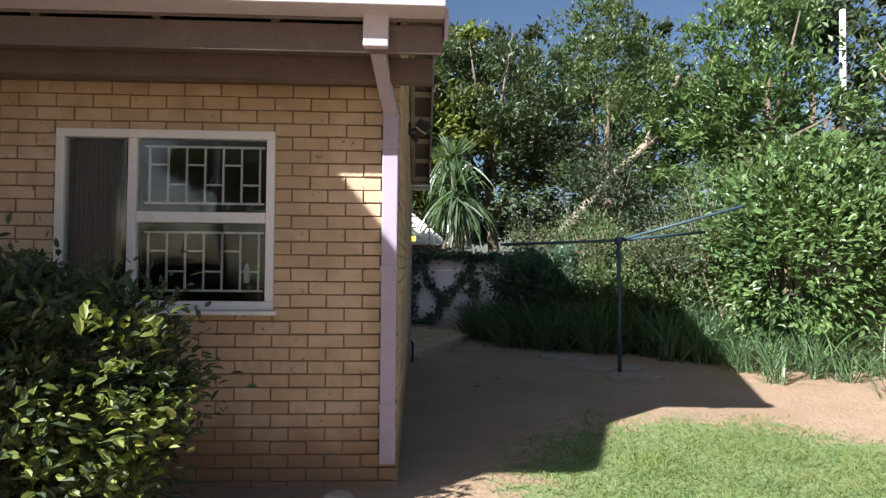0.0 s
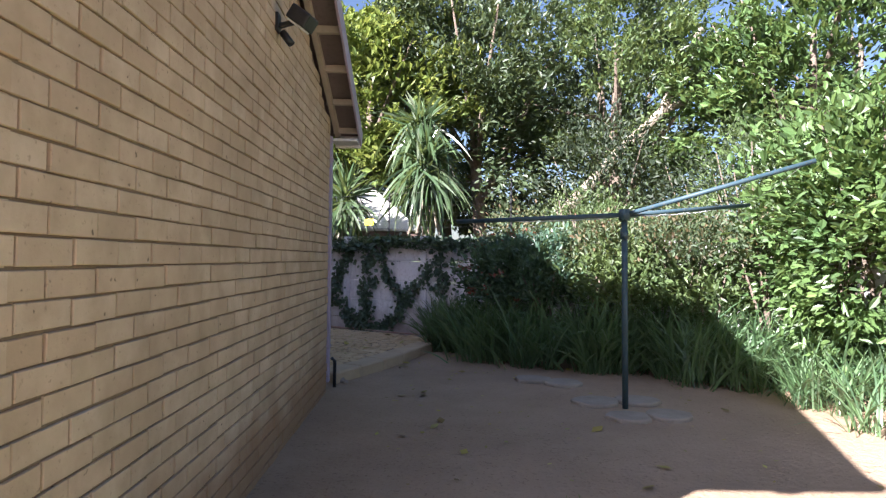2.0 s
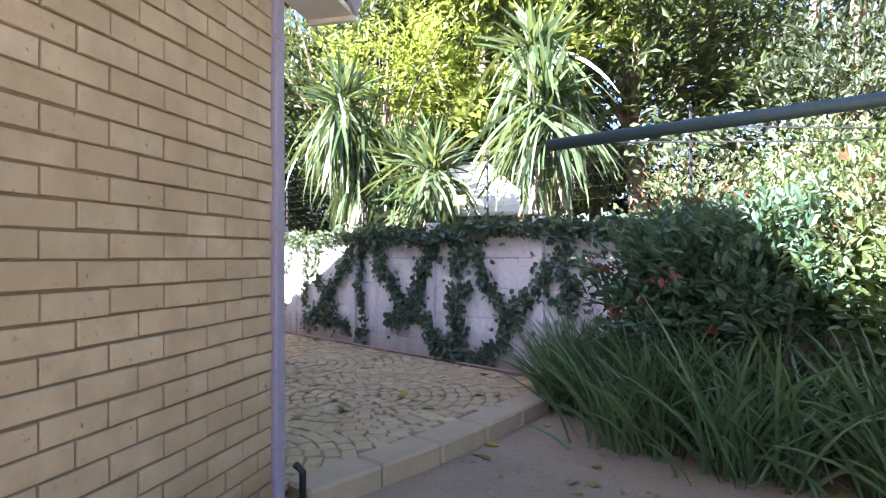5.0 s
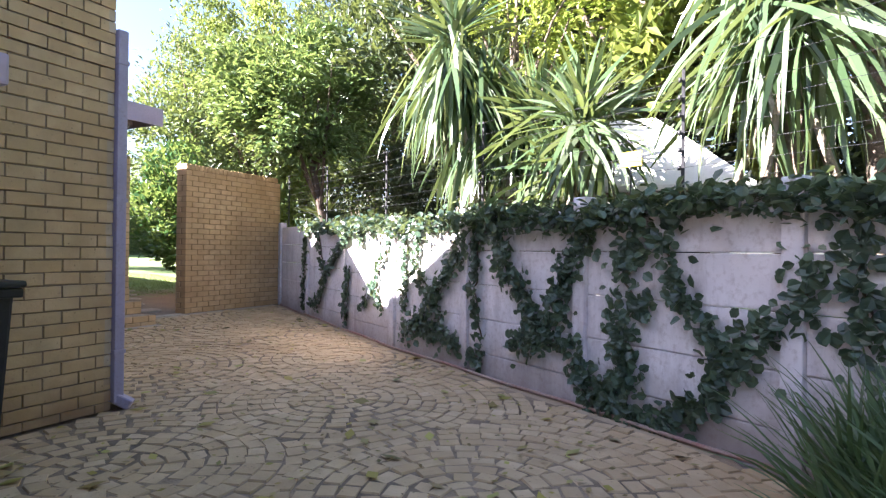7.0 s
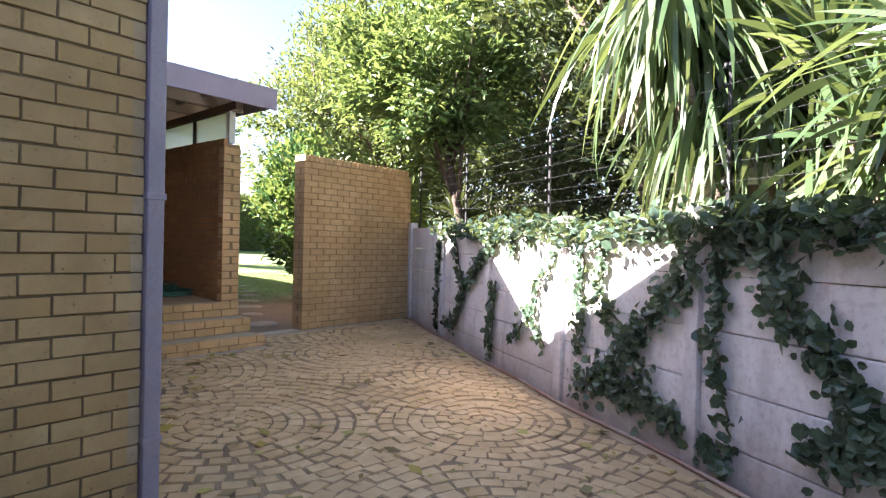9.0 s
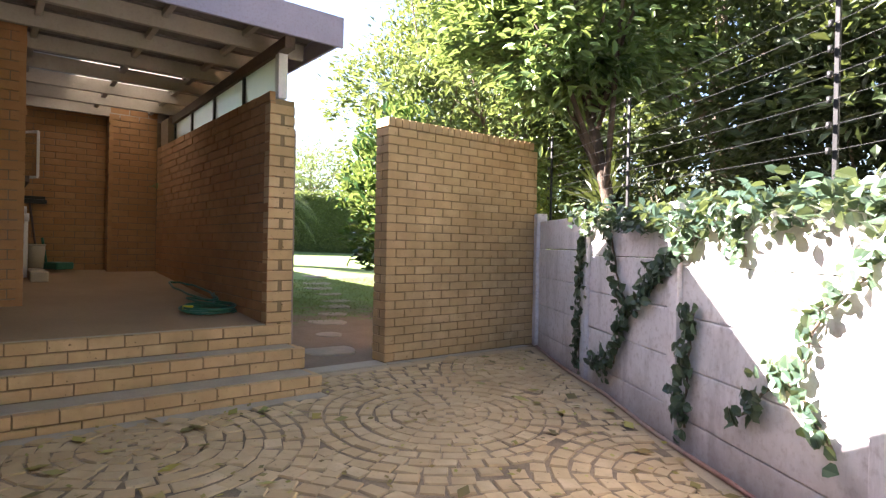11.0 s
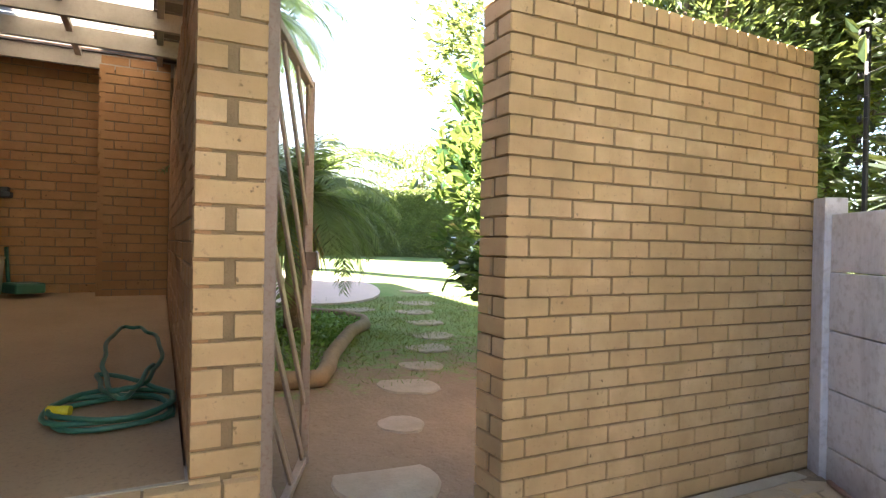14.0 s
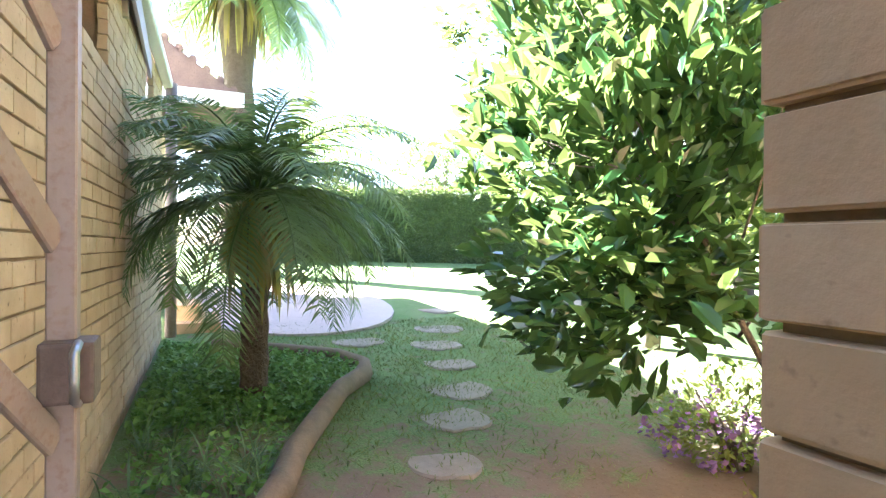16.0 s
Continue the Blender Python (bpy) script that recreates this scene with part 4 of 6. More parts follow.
# pier end: stretcher courses and courses of two headers with a wide joint between
singles = raw_mesh("brick", BRICK_V, BRICK_F, M_ybrick)
CP = 0.0885                 # course height of the pier
c, z = 0, 1.628 - 13 * CP
while z + BH < PT:
    for y0, y1 in (((14.45, 14.672),) if c % 2 else ((14.45, 14.544), (14.58, 14.672))):
        ob = new("brick", singles)
        ob.parent = pw
        ob.matrix_parent_inverse = Matrix.Translation(-Vector(pw.location))
        ob.matrix_basis = Matrix.Translation((-7.128, y0, z + JT)) @ Matrix(((0, -1, 0, 0), (1, 0, 0, 0), (0, 0, 1, 0), (0, 0, 0, 1))) @ Matrix.Diagonal((y1 - y0, 0.11, 0.078, 1))
    z += CP
    c += 1

# far wall, recess and house wall of the patio
XR, YH = -11.45, 12.85       # back of the recess, face of the house wall
pb = thing("wall_patio_back", "orange-brown brick walls at the back of the shaded patio", "wall", kind="structure", at=(-11.2, 13.5, 1.0))
bm = bmesh.new()
box_bm(bm, PXB - 0.2, PXB - 0.01, 13.87, 14.45, 0.9, 3.3)
box_bm(bm, XR, PXB - 0.201, 13.87, 14.05, 0.9, 3.3)
box_bm(bm, XR - 0.2, XR - 0.01, 12.0, 14.05, 0.9, 3.3)
box_bm(bm, PXB - 0.2, PXB - 0.011, 14.452, 14.66, 0.5, 3.3)
part("core", bm, M_mortar, pb)
lay_bricks(pb, (PXB, 14.445), (0, -1), (1, 0), 27, 0.96, 0.585, near=(0, 1, 0, 4), m_part=M_rbrick, m_stuff=M_rbrick_s)
lay_bricks(pb, (XR, 13.86), (0, -1), (1, 0), 27, 1.0, 1.02, near=(0, 2, 0, 4), m_part=M_rbrick, m_stuff=M_rbrick_s)
lay_bricks(pb, (PXB, 13.86), (-1, 0), (0, -1), 27, 1.0, 0.24, m_stuff=M_rbrick_s)
ph = thing("wall_patio_house", "brown brick house wall along the patio", "wall", kind="structure", at=(-9, 12.2, 1.0))
PW0, PW1, PZ0, PZ1 = -10.75, -9.6, 2.05, 2.70
bm = bmesh.new()
for x0, x1, z0, z1 in ((XR, PW0, 0.5, 3.75), (PW1, -8.62, 0.5, 3.75), (PW0, PW1, 0.5, PZ0), (PW0, PW1, PZ1, 3.75)):
    box_bm(bm, x0, x1, YH - 0.21, YH - 0.01, z0, z1)
box_bm(bm, -8.82, -8.62, 11.93, YH - 0.211, 0.5, 3.75)
box_bm(bm, -8.82, -7.0, 11.70, 11.92, 0.5, 3.75)
part("core", bm, M_mortar, ph)
lay_bricks(ph, (-8.61, YH), (-1, 0), (0, 1), 29, 0.85, -8.61 - XR, holes=((-8.61 - PW1, -8.61 - PW0, PZ0, PZ1),), m_stuff=M_rbrick_s)
lay_bricks(ph, (-7.005, 11.93), (-1, 0), (0, 1), 34, 0.72, 1.6, m_stuff=M_rbrick_s)
lay_bricks(ph, (-8.61, YH), (0, -1), (1, 0), 32, 0.80, YH - 11.94, m_stuff=M_rbrick_s)


def patio_window():
    t = thing("window_2", "small white-framed casement window with an open pane", "window", kind="structure", at=(PW0, YH, PZ0))
    bm = bmesh.new()
    for x0, x1, z0, z1 in ((PW0, PW1, PZ1 - 0.05, PZ1), (PW0, PW1, PZ0, PZ0 + 0.05), (PW0, PW0 + 0.05, PZ0 + 0.05, PZ1 - 0.05), (PW1 - 0.05, PW1, PZ0 + 0.05, PZ1 - 0.05), (-10.22, -10.17, PZ0 + 0.05, PZ1 - 0.05)):
        box_bm(bm, x0, x1, YH - 0.06, YH + 0.015, z0, z1, 0.005)
    part("window_frame", bm, M_white, t)
    part("window_sill", box(PW0 - 0.05, PW1 + 0.05, YH - 0.04, YH + 0.08, PZ0 - 0.07, PZ0 - 0.003, 0.006), M_wood, t)
    part("pane", box(-10.17, PW1 - 0.05, YH - 0.03, YH - 0.025, PZ0 + 0.05, PZ1 - 0.05), M_glass, t)
    ca, cb = Vector((PW0 + 0.04, YH + 0.03, 0)), Vector((PW0 + 0.26, YH + 0.20, 0))
    bm = bmesh.new()
    for a, b in ((ca + Vector((0, 0, 2.12)), cb + Vector((0, 0, 2.12))), (ca + Vector((0, 0, 2.64)), cb + Vector((0, 0, 2.64))), (ca + Vector((0, 0, 2.12)), ca + Vector((0, 0, 2.64))), (cb + Vector((0, 0, 2.12)), cb + Vector((0, 0, 2.64)))):
        bar_bm(bm, a, b, 0.025, 0.028)
    case = part("casement", bm, M_white, t, "white casement standing ajar")
    part("pane", bar(ca + Vector((0, 0, 2.38)), cb + Vector((0, 0, 2.38)), 0.005, 0.5, 0), M_glass, case)
    # Added near-black sheet: paints the room's shade and blocks sun through the window.
    part("shade_backing", box(PW0 - 0.65, PW1 + 0.3, YH - 0.6, YH - 0.55, 1.2, 3.7), M_dark, t)


patio_window()


def patio_roof():
    t = thing("patio_roof", "lean-to patio roof with painted rafters, dark sheeting and a deep lilac fascia", "roof", kind="structure", at=(-9, 13.3, 3.0))
    zt = lambda x: 3.17 - 0.02 * (-7.16 - x)
    part("fascia", box(-6.83, -6.80, 12.15, 14.95, 3.09, 3.345, 0.005), M_lilac, t)
    part("fascia", box(-12.9, -6.832, 14.925, 14.95, 3.12, 3.30, 0.005), M_lilac, t)
    # sheeting in bays, with translucent bays towards the back
    xs = list(np.arange(-6.84, -12.9, -0.62))
    for k in range(len(xs) - 1):
        clear = -11.5 < xs[k + 1] and xs[k] < -9.2
        x0, x1 = xs[k + 1], xs[k]
        if clear:
            part("clear_sheet", box(x0 - 0.012, x1 + 0.002, 12.85, 14.34, zt(x0) + 0.137, zt(x0) + 0.141), M_clear, t, "translucent roof sheet")
            part("sheet", box(x0 - 0.01, x1 + 0.01, 12.0, 12.9, zt(x0) + 0.12, zt(x0) + 0.135), M_soffit, t)
            part("sheet", box(x0 - 0.01, x1 + 0.01, 14.30, 14.92, zt(x0) + 0.12, zt(x0) + 0.135), M_soffit, t)
        else:
            part("sheet", box(x0 - 0.01, x1 + 0.01, 12.0, 14.92, zt(x0) + 0.12, zt(x0) + 0.135), M_soffit, t)
        part("rafter", box(x1 - 0.07, x1 - 0.02, 12.21, 14.9, zt(x1) - 0.03, zt(x1) + 0.115, 0.004), M_beam, t)
    for y in (12.9, 13.7, 14.35):
        part("batten", bar((-6.84, y, zt(-6.84) + 0.085), (-12.9, y, zt(-12.9) + 0.085), 0.05, 0.05), M_beam, t)
    part("edge_beam", bar((-7.0, 14.56, 3.10), (-11.0, 14.56, 3.02), 0.09, 0.10), M_wood, t)


patio_roof()


def clerestory():
    t = thing("clerestory", "row of frosted panes with dark mullions between patio wall and roof", "window", kind="structure", at=(-9, 14.56, 2.67))
    part("post", box(-7.24, -7.16, 14.53, 14.61, PT, 3.13, 0.004), M_white, t, "white painted post")
    xs = (-7.24, -8.05, -8.98, -9.85, -10.65)
    for a, b in zip(xs, xs[1:]):
        part("mullion", box(b - 0.02, b + 0.02, 14.535, 14.585, PT, 3.05), M_black, t)
        p = part("pane", box(b + 0.022, a - 0.022, 14.556, 14.560, PT + 0.003, 3.05), M_frost, t)
        p.visible_shadow = False
    part("pier", box(-11.09, -10.70, 14.47, 14.64, PT, 3.05), M_mortar, t)


clerestory()

# ---- side wall beside the gate ----
X2, Y2, Z2 = -7.15, 15.65, 0.272
L2 = 2.13
w2 = thing("wall_screen", "freestanding yellow face-brick screen wall with a brick-on-edge coping", "wall", kind="structure", at=(X2, 16.6, Z2))
part("core", box(X2 - 0.212, X2 - 0.010, Y2 + 0.012, Y2 + L2, Z2 - 0.15, Z2 + 27 * CO), M_mortar_y, w2)
lay_bricks(w2, (X2, Y2), (0, 1), (1, 0), 27, Z2, L2, first=1, near=(0, L2, 0, 4), m_part=M_ybrick, m_stuff=M_ybrick_s, depth=0.095)
lay_bricks(w2, (X2 - 0.222, Y2 + L2), (0, -1), (-1, 0), 27, Z2, L2, first=1, m_part=M_ybrick, m_stuff=M_ybrick_s, depth=0.095)
end_mesh = raw_mesh("end_brick", BRICK_V, BRICK_F, M_ybrick)
cap_mesh = raw_mesh("coping_brick", BRICK_V, BRICK_F, M_ybrick)
for c in range(27):
    for x0, x1 in (((X2 - 0.222, X2),) if c % 2 == 0 else ((X2 - 0.222, X2 - 0.128), (X2 - 0.094, X2))):
        ob = new("end_brick", end_mesh)
        ob.parent = w2
        ob.matrix_parent_inverse = Matrix.Translation(-Vector(w2.location))
        ob.matrix_basis = Matrix.Translation((x0 + 0.001, Y2 - 0.003, Z2 + c * CO + JT)) @ Matrix.Diagonal((x1 - x0 - 0.002, 0.10, BH, 1))
k = 0
while 0.083 * (k + 1) < L2:
    ob = new("coping_brick", cap_mesh)
    ob.parent = w2
    ob.matrix_parent_inverse = Matrix.Translation(-Vector(w2.location))
    ob.matrix_basis = Matrix.Translation((X2 + 0.003, Y2 - 0.003 + 0.083 * k, Z2 + 27 * CO + JT)) @ Matrix(((0, -1, 0, 0), (1, 0, 0, 0), (0, 0, 1, 0), (0, 0, 0, 1))) @ Matrix.Diagonal((0.073, 0.228, 0.09, 1))
    k += 1


# ---- boundary wall of precast posts and panels ----
def boundary_wall():
    bay = 1.56
    p0 = wall_pt(-7.08)
    for k in range(-1, 11):
        a = p0 - WALL_D * (bay * k)
        b = p0 - WALL_D * (bay * (k + 1))
        zb = min(pav_z(a.x), pav_z(b.x)) - 0.12
        if k < 0:
            continue
        t = thing("boundary_wall", "weathered grey precast concrete wall bay, stained and vine-covered", "wall", "boundary wall bays", "structure", at=(a.x, a.y, zb))
        m = Matrix((-WALL_D, WALL_N, Vector((0, 0, 1)))).transposed().to_4x4()
        m.translation = (a.x, a.y, zb)
        bm = box(-0.06, 0.06, -0.035, 0.09, 0.0, 1.72, 0.008)
        bmesh.ops.transform(bm, matrix=m, verts=bm.verts)
        part("post", bm, M_conc, t)
        for j in range(5):
            h = 0.325
            bm = box(0.061, bay - 0.061, 0.0, 0.05, j * h + 0.006, (j + 1) * h, 0.009)
            bmesh.ops.transform(bm, matrix=m @ pose(0, random.uniform(-0.004, 0.004), 0), verts=bm.verts)
            part("panel", bm, M_conc, t)


boundary_wall()


def electric_fence():
    t = thing("electric_fence", "thin electric fence wires on slim posts above the boundary wall", "fence", at=tuple(wall_pt(-3.0, 0.1)))
    xs = [-6.9, -5.2, -3.4, -1.6, 0.3, 2.2]
    for x in xs:
        p = wall_pt(x, 0.08)
        zb = pav_z(x) + 1.3
        part("post", bar((p.x, p.y, zb), (p.x, p.y, zb + 1.15), 0.022, 0.022), M_black, t)
        for j in range(7):
            part("insulator", tube([(p.x - 0.02, p.y - 0.03, zb + 0.42 + 0.115 * j), (p.x - 0.02, p.y - 0.03, zb + 0.45 + 0.115 * j)], 0.012, 6), M_black, t)
    for j in range(7):
        pts = []
        for x in xs:
            p = wall_pt(x, 0.05)
            pts.append((p.x, p.y, pav_z(x) + 1.3 + 0.435 + 0.115 * j))
        part("wire", tube(pts, 0.0015, 4), M_black, t)


electric_fence()

# red and white conduit along the wall's foot
pts = []
for k in range(24):
    x = 0.9 - k * 0.34
    p = wall_pt(x, -0.07 - 0.02 * math.sin(k * 1.3))
    pts.append((p.x, p.y, pav_z(x) + 0.02))
solid("conduit", tube(pts, 0.014, 7), M_hose_r, "faded red and white conduit lying along the foot of the wall", "pipe")


# ---- gate ----
def gate():
    t = thing("gate", "brown-painted steel gate with slanting bars, standing open", "gate", at=(-7.34, 14.72, 0.3))
    a, b = Vector((-7.30, 14.715, 0)), Vector((-8.14, 15.055, 0))
    d = (b - a).normalized()
    z0, z1 = 0.36, 2.36
    part("gate_post", bar((-7.24, 14.70, 0.2), (-7.24, 14.70, 2.42), 0.05, 0.05), M_gate, t)
    for p in (a + d * 0.02, b):
        part("stile", bar((p.x, p.y, z0), (p.x, p.y, z1), 0.042, 0.042), M_gate, t)
    for z in (z0 + 0.02, z1 - 0.02):
        part("rail", bar(a + d * 0.042 + Vector((0, 0, z)), b - d * 0.022 + Vector((0, 0, z)), 0.038, 0.038), M_gate, t)
    L = (b - a).length - 0.06
    rise = 0.85
    z = z0 - rise + 0.25
    while z < z1 - 0.1:
        # a bar falling from the hinge side to the latch side, cut at the rails
        s0, s1 = 0.0, 1.0
        za, zb = z + rise, z
        if za > z1 - 0.04:
            s0 = (za - (z1 - 0.04)) / rise
        if zb < z0 + 0.04:
            s1 = 1 - ((z0 + 0.04) - zb) / rise
        if s1 - s0 > 0.06:
            pa = a + d * (0.04 + L * s0) + Vector((0, 0, za - rise * s0))
            pb_ = a + d * (0.04 + L * s1) + Vector((0, 0, za - rise * s1))
            part("bar", bar(pa, pb_, 0.014, 0.046), M_gate, t)
        z += 0.31
    lp = b + Vector((0.04, 0.0, 1.44))
    part("lock_box", box(lp.x - 0.065, lp.x + 0.02, lp.y - 0.025, lp.y + 0.05, lp.z - 0.065, lp.z + 0.03, 0.006), M_lock, t, "rust-brown lock box")
    part("latch", tube([(lp.x + 0.025, lp.y + 0.03, lp.z + 0.03), (lp.x + 0.06, lp.y + 0.03, lp.z + 0.02), (lp.x + 0.06, lp.y + 0.03, lp.z - 0.05), (lp.x + 0.03, lp.y + 0.03, lp.z - 0.06)], 0.007, 6), M_metal, t, "steel latch loop")
    for z in (0.7, 1.9):
        part("hinge", tube([(-7.27, 14.712, z), (-7.27, 14.712, z + 0.09)], 0.018, 8), M_gate, t)


gate()


# ---- cobbled yard ----
def cobbles():
    yard = thing("paving", "tan concrete cobbles laid in fans and rings, with leaf litter in the joints", "paving", kind="structure", at=(-2, 13, 0.1))
    bm = bmesh.new()
    ring = [(KERB_A.x - 0.1, KERB_A.y), (KERB_B.x, KERB_B.y + 0.15), tuple(wall_pt(0.6, -0.02)[:2]), tuple(wall_pt(-3.2, -0.02)[:2]), tuple(wall_pt(-7.13, -0.02)[:2]), (-7.13, 14.68), (-6.4, 14.68), (-6.4, 12.02), (-3.2, 12.02), (-3.34, 9.52)]
    v1 = [bm.verts.new((x, y, pav_z(x) - 0.004)) for x, y in ring]
    f = bm.faces.new(v1)
    bmesh.ops.triangulate(bm, faces=[f])
    part("bedding", bm, M_bed, yard)

    def inside(x, y):
        w = WALL_N.x * (x - 0) + WALL_N.y * (y - 13.48)
        if w > -0.17 or x < -7.0 or kerb_side(x, y) > -0.13:
            return False
        if y < 9.62:
            return False
        if y < 12.08 and x < BX + 0.1:
            return False
        if x < SX[0] + 0.12 and y < 14.72:
            return False
        return y > 9.6
    centres = [(-0.45, 11.85), (-2.1, 13.0), (-2.3, 11.2), (-3.2, 14.4), (-4.4, 13.0), (-5.6, 15.2), (-4.0, 15.6), (-0.9, 9.9), (-6.0, 17.0), (-6.1, 13.3)]
    rnd = random.Random(5)
    rows = []
    for ci, (cx, cy) in enumerate(centres):
        r = 0.07
        while r < 2.6:
            w = 0.108 if r > 0.2 else 0.085
            n = max(4, int(2 * math.pi * r / (0.142 if r > 0.3 else 0.11)))
            ph = rnd.uniform(0, 6.28)
            for k in range(n):
                a = ph + 2 * math.pi * k / n
                x, y = cx + r * math.cos(a), cy + r * math.sin(a)
                x, y = x + 0.10 * noise.noise((x * 0.9, y * 0.9, 3.1)), y + 0.10 * noise.noise((x * 0.9, y * 0.9, 7.7))
                if not inside(x, y):
                    continue
                dd = [math.hypot(x - q[0], y - q[1]) for q in centres]
                if dd.index(min(dd)) != ci:
                    continue
                rows.append((x, y, a, 2 * math.pi * r / n - 0.008, w - 0.006))
            r += w + 0.002
    # the ring that the walk crosses first comes as single cobbles
    rows.sort(key=lambda q: math.hypot(q[0] + 1.0, q[1] - 11.9))
    cv = np.array([(-0.5, -0.5, 0), (0.5, -0.5, 0), (0.5, 0.5, 0), (-0.5, 0.5, 0), (-0.47, -0.46, 1), (0.47, -0.46, 1), (0.47, 0.46, 1), (-0.47, 0.46, 1), (-0.5, -0.5, 0.75), (0.5, -0.5, 0.75), (0.5, 0.5, 0.75), (-0.5, 0.5, 0.75)], float)
    cf = np.array([(4, 5, 6, 7), (8, 9, 5, 4), (9, 10, 6, 5), (10, 11, 7, 6), (11, 8, 4, 7), (0, 1, 9, 8), (1, 2, 10, 9), (2, 3, 11, 10), (3, 0, 8, 11)], int)
    me = raw_mesh("cobble", cv, cf, M_cob)
    V, Q = [], []
    for k, (x, y, a, ln, wd) in enumerate(rows):
        m = pose(x, y, pav_z(x) - 0.03 + rnd.uniform(-0.005, 0.006), rnd.uniform(-2.5, 2.5), rnd.uniform(-2.5, 2.5), math.degrees(a) + 90 + rnd.uniform(-8, 8)) @ Matrix.Diagonal((ln * rnd.uniform(0.88, 1.03), wd * rnd.uniform(0.90, 1.04), 0.034, 1))
        if k < 300:
            ob = new("cobble", me)
            ob.parent = yard
            ob.matrix_parent_inverse = Matrix.Translation(-Vector(yard.location))
            ob.matrix_basis = m
        else:
            arr = np.array(m)
            Q.append(cf + 12 * len(V))
            V.append(cv @ arr[:3, :3].T + arr[:3, 3])
    put("cobbles", raw_mesh("cobbles", np.concatenate(V), np.concatenate(Q), M_cob_s), yard, kind="stuff")
    # edging slabs: along the wall, at the gate and by the steps
    for a, b, w in ((wall_pt(0.6, -0.09), wall_pt(-6.98, -0.09), 0.13),):
        n = 14
        for k in range(n):
            p, q = a.lerp(b, k / n), a.lerp(b, (k + 0.985) / n)
            p.z, q.z = pav_z(p.x) - 0.028, pav_z(q.x) - 0.028
            part("edging", bar(p, q, w, 0.05, 0.005), M_kerb, yard)
    for k in range(13):
        y = 14.74 + k * 0.232
        if 13.48 - 0.602 * -7.0 - y < 0.4:
            break
        part("edging", box(-7.05, -6.92, y, y + 0.222, 0.18, pav_z(-7.0) + 0.003, 0.005), M_kerb, yard)
    part("threshold", box(-7.28, -7.06, 14.69, 15.63, 0.1, pav_z(-7.15) + 0.008, 0.008), M_step, yard)
    part("footing", box(-7.14, -7.06, 15.66, 17.6, 0.1, pav_z(-7.1) + 0.004, 0.006), M_step, yard)
    part("footing", box(SX[0] + 0.008, SX[0] + 0.14, 12.1, 14.68, 0.1, pav_z(-6.4) + 0.004, 0.008), M_step, yard)


cobbles()
d = (KERB_B - KERB_A).normalized()
kerb = thing("kerb", "worn concrete kerb between cobbles and bare soil", "kerb", kind="structure", at=tuple(KERB_A))
n = 5
for k in range(n):
    p, q = KERB_A.lerp(KERB_B, k / n), KERB_A.lerp(KERB_B, (k + 0.985) / n)
    bow = lambda f: 0.05 * math.sin(math.pi * f)
    p += Vector((d.y, -d.x, 0)) * bow(k / n)
    q += Vector((d.y, -d.x, 0)) * bow((k + 1) / n)
    p.z = q.z = 0.06
    part("kerb_stone", bar(p - Vector((d.y, -d.x, 0)) * 0.04, q - Vector((d.y, -d.x, 0)) * 0.04, 0.27, 0.19, 0.018), M_kerb, kerb)


# ---- rotary clothes line ----
def clothes_line():
    hx, hy, zb, zh = 2.78, 8.80, 0.06, 1.80
    t = thing("clothes_line", "blue-green painted rotary clothes line with bare wires", "clothes line", at=(hx, hy, zb))
    part("pole", tube([(hx + 0.02, hy, zb), (hx, hy, zh)], 0.027, 12), M_blue, t)
    part("collar", tube([(hx, hy, zh - 0.22), (hx, hy, zh - 0.14)], 0.036, 12), M_blue, t)
    part("hub", tube([(hx, hy, zh - 0.05), (hx, hy, zh + 0.05)], 0.05, 12), M_blue, t)
    tips = [(-1.50, 0.37, -0.06), (1.38, -0.55, 0.42), (0.62, 1.40, 0.10), (1.45, 0.55, 0.16)]
    H = Vector((hx, hy, zh))
    for v in tips:
        part("arm", tube([H, H + Vector(v)], 0.021, 10), M_blue, t)
    order = (0, 2, 3, 1)
    for f in (0.45, 0.7, 0.95):
        for i in range(3):
            a, b = H + Vector(tips[order[i]]) * f, H + Vector(tips[order[i + 1]]) * f
            mid = (a + b) / 2 - Vector((0, 0, 0.03))
            part("line", tube([a, mid, b], 0.003, 4), M_metal, t)


clothes_line()


def slab(x, y, z, r, seed, h=0.05, label="worn round concrete stepping stone", group="stepping stones"):
    rnd = random.Random(seed)
    bm = bmesh.new()
    n = 22
    vs = []
    ph = [rnd.uniform(0, 6.28) for _ in range(3)]
    for ring, zz, f in ((0, -0.06, 1.0), (1, h - 0.012, 1.0), (2, h, 0.95)):
        vs.append([bm.verts.new((x + math.cos(6.2832 * k / n) * r * f * (1 + 0.08 * math.sin(3 * 6.2832 * k / n + ph[0]) + 0.05 * math.sin(7 * 6.2832 * k / n + ph[1]) + rnd.uniform(-0.02, 0.02)),
                                 y + math.sin(6.2832 * k / n) * r * 0.86 * f * (1 + 0.06 * math.sin(2 * 6.2832 * k / n + ph[2])), z + zz)) for k in range(n)])
    for a, b in zip(vs, vs[1:]):
        for k in range(n):
            bm.faces.new((a[k], a[(k + 1) % n], b[(k + 1) % n], b[k]))
    bm.faces.new(vs[-1])
    return solid("stepping_stone", bm, M_stone, label, "stepping stone", group)


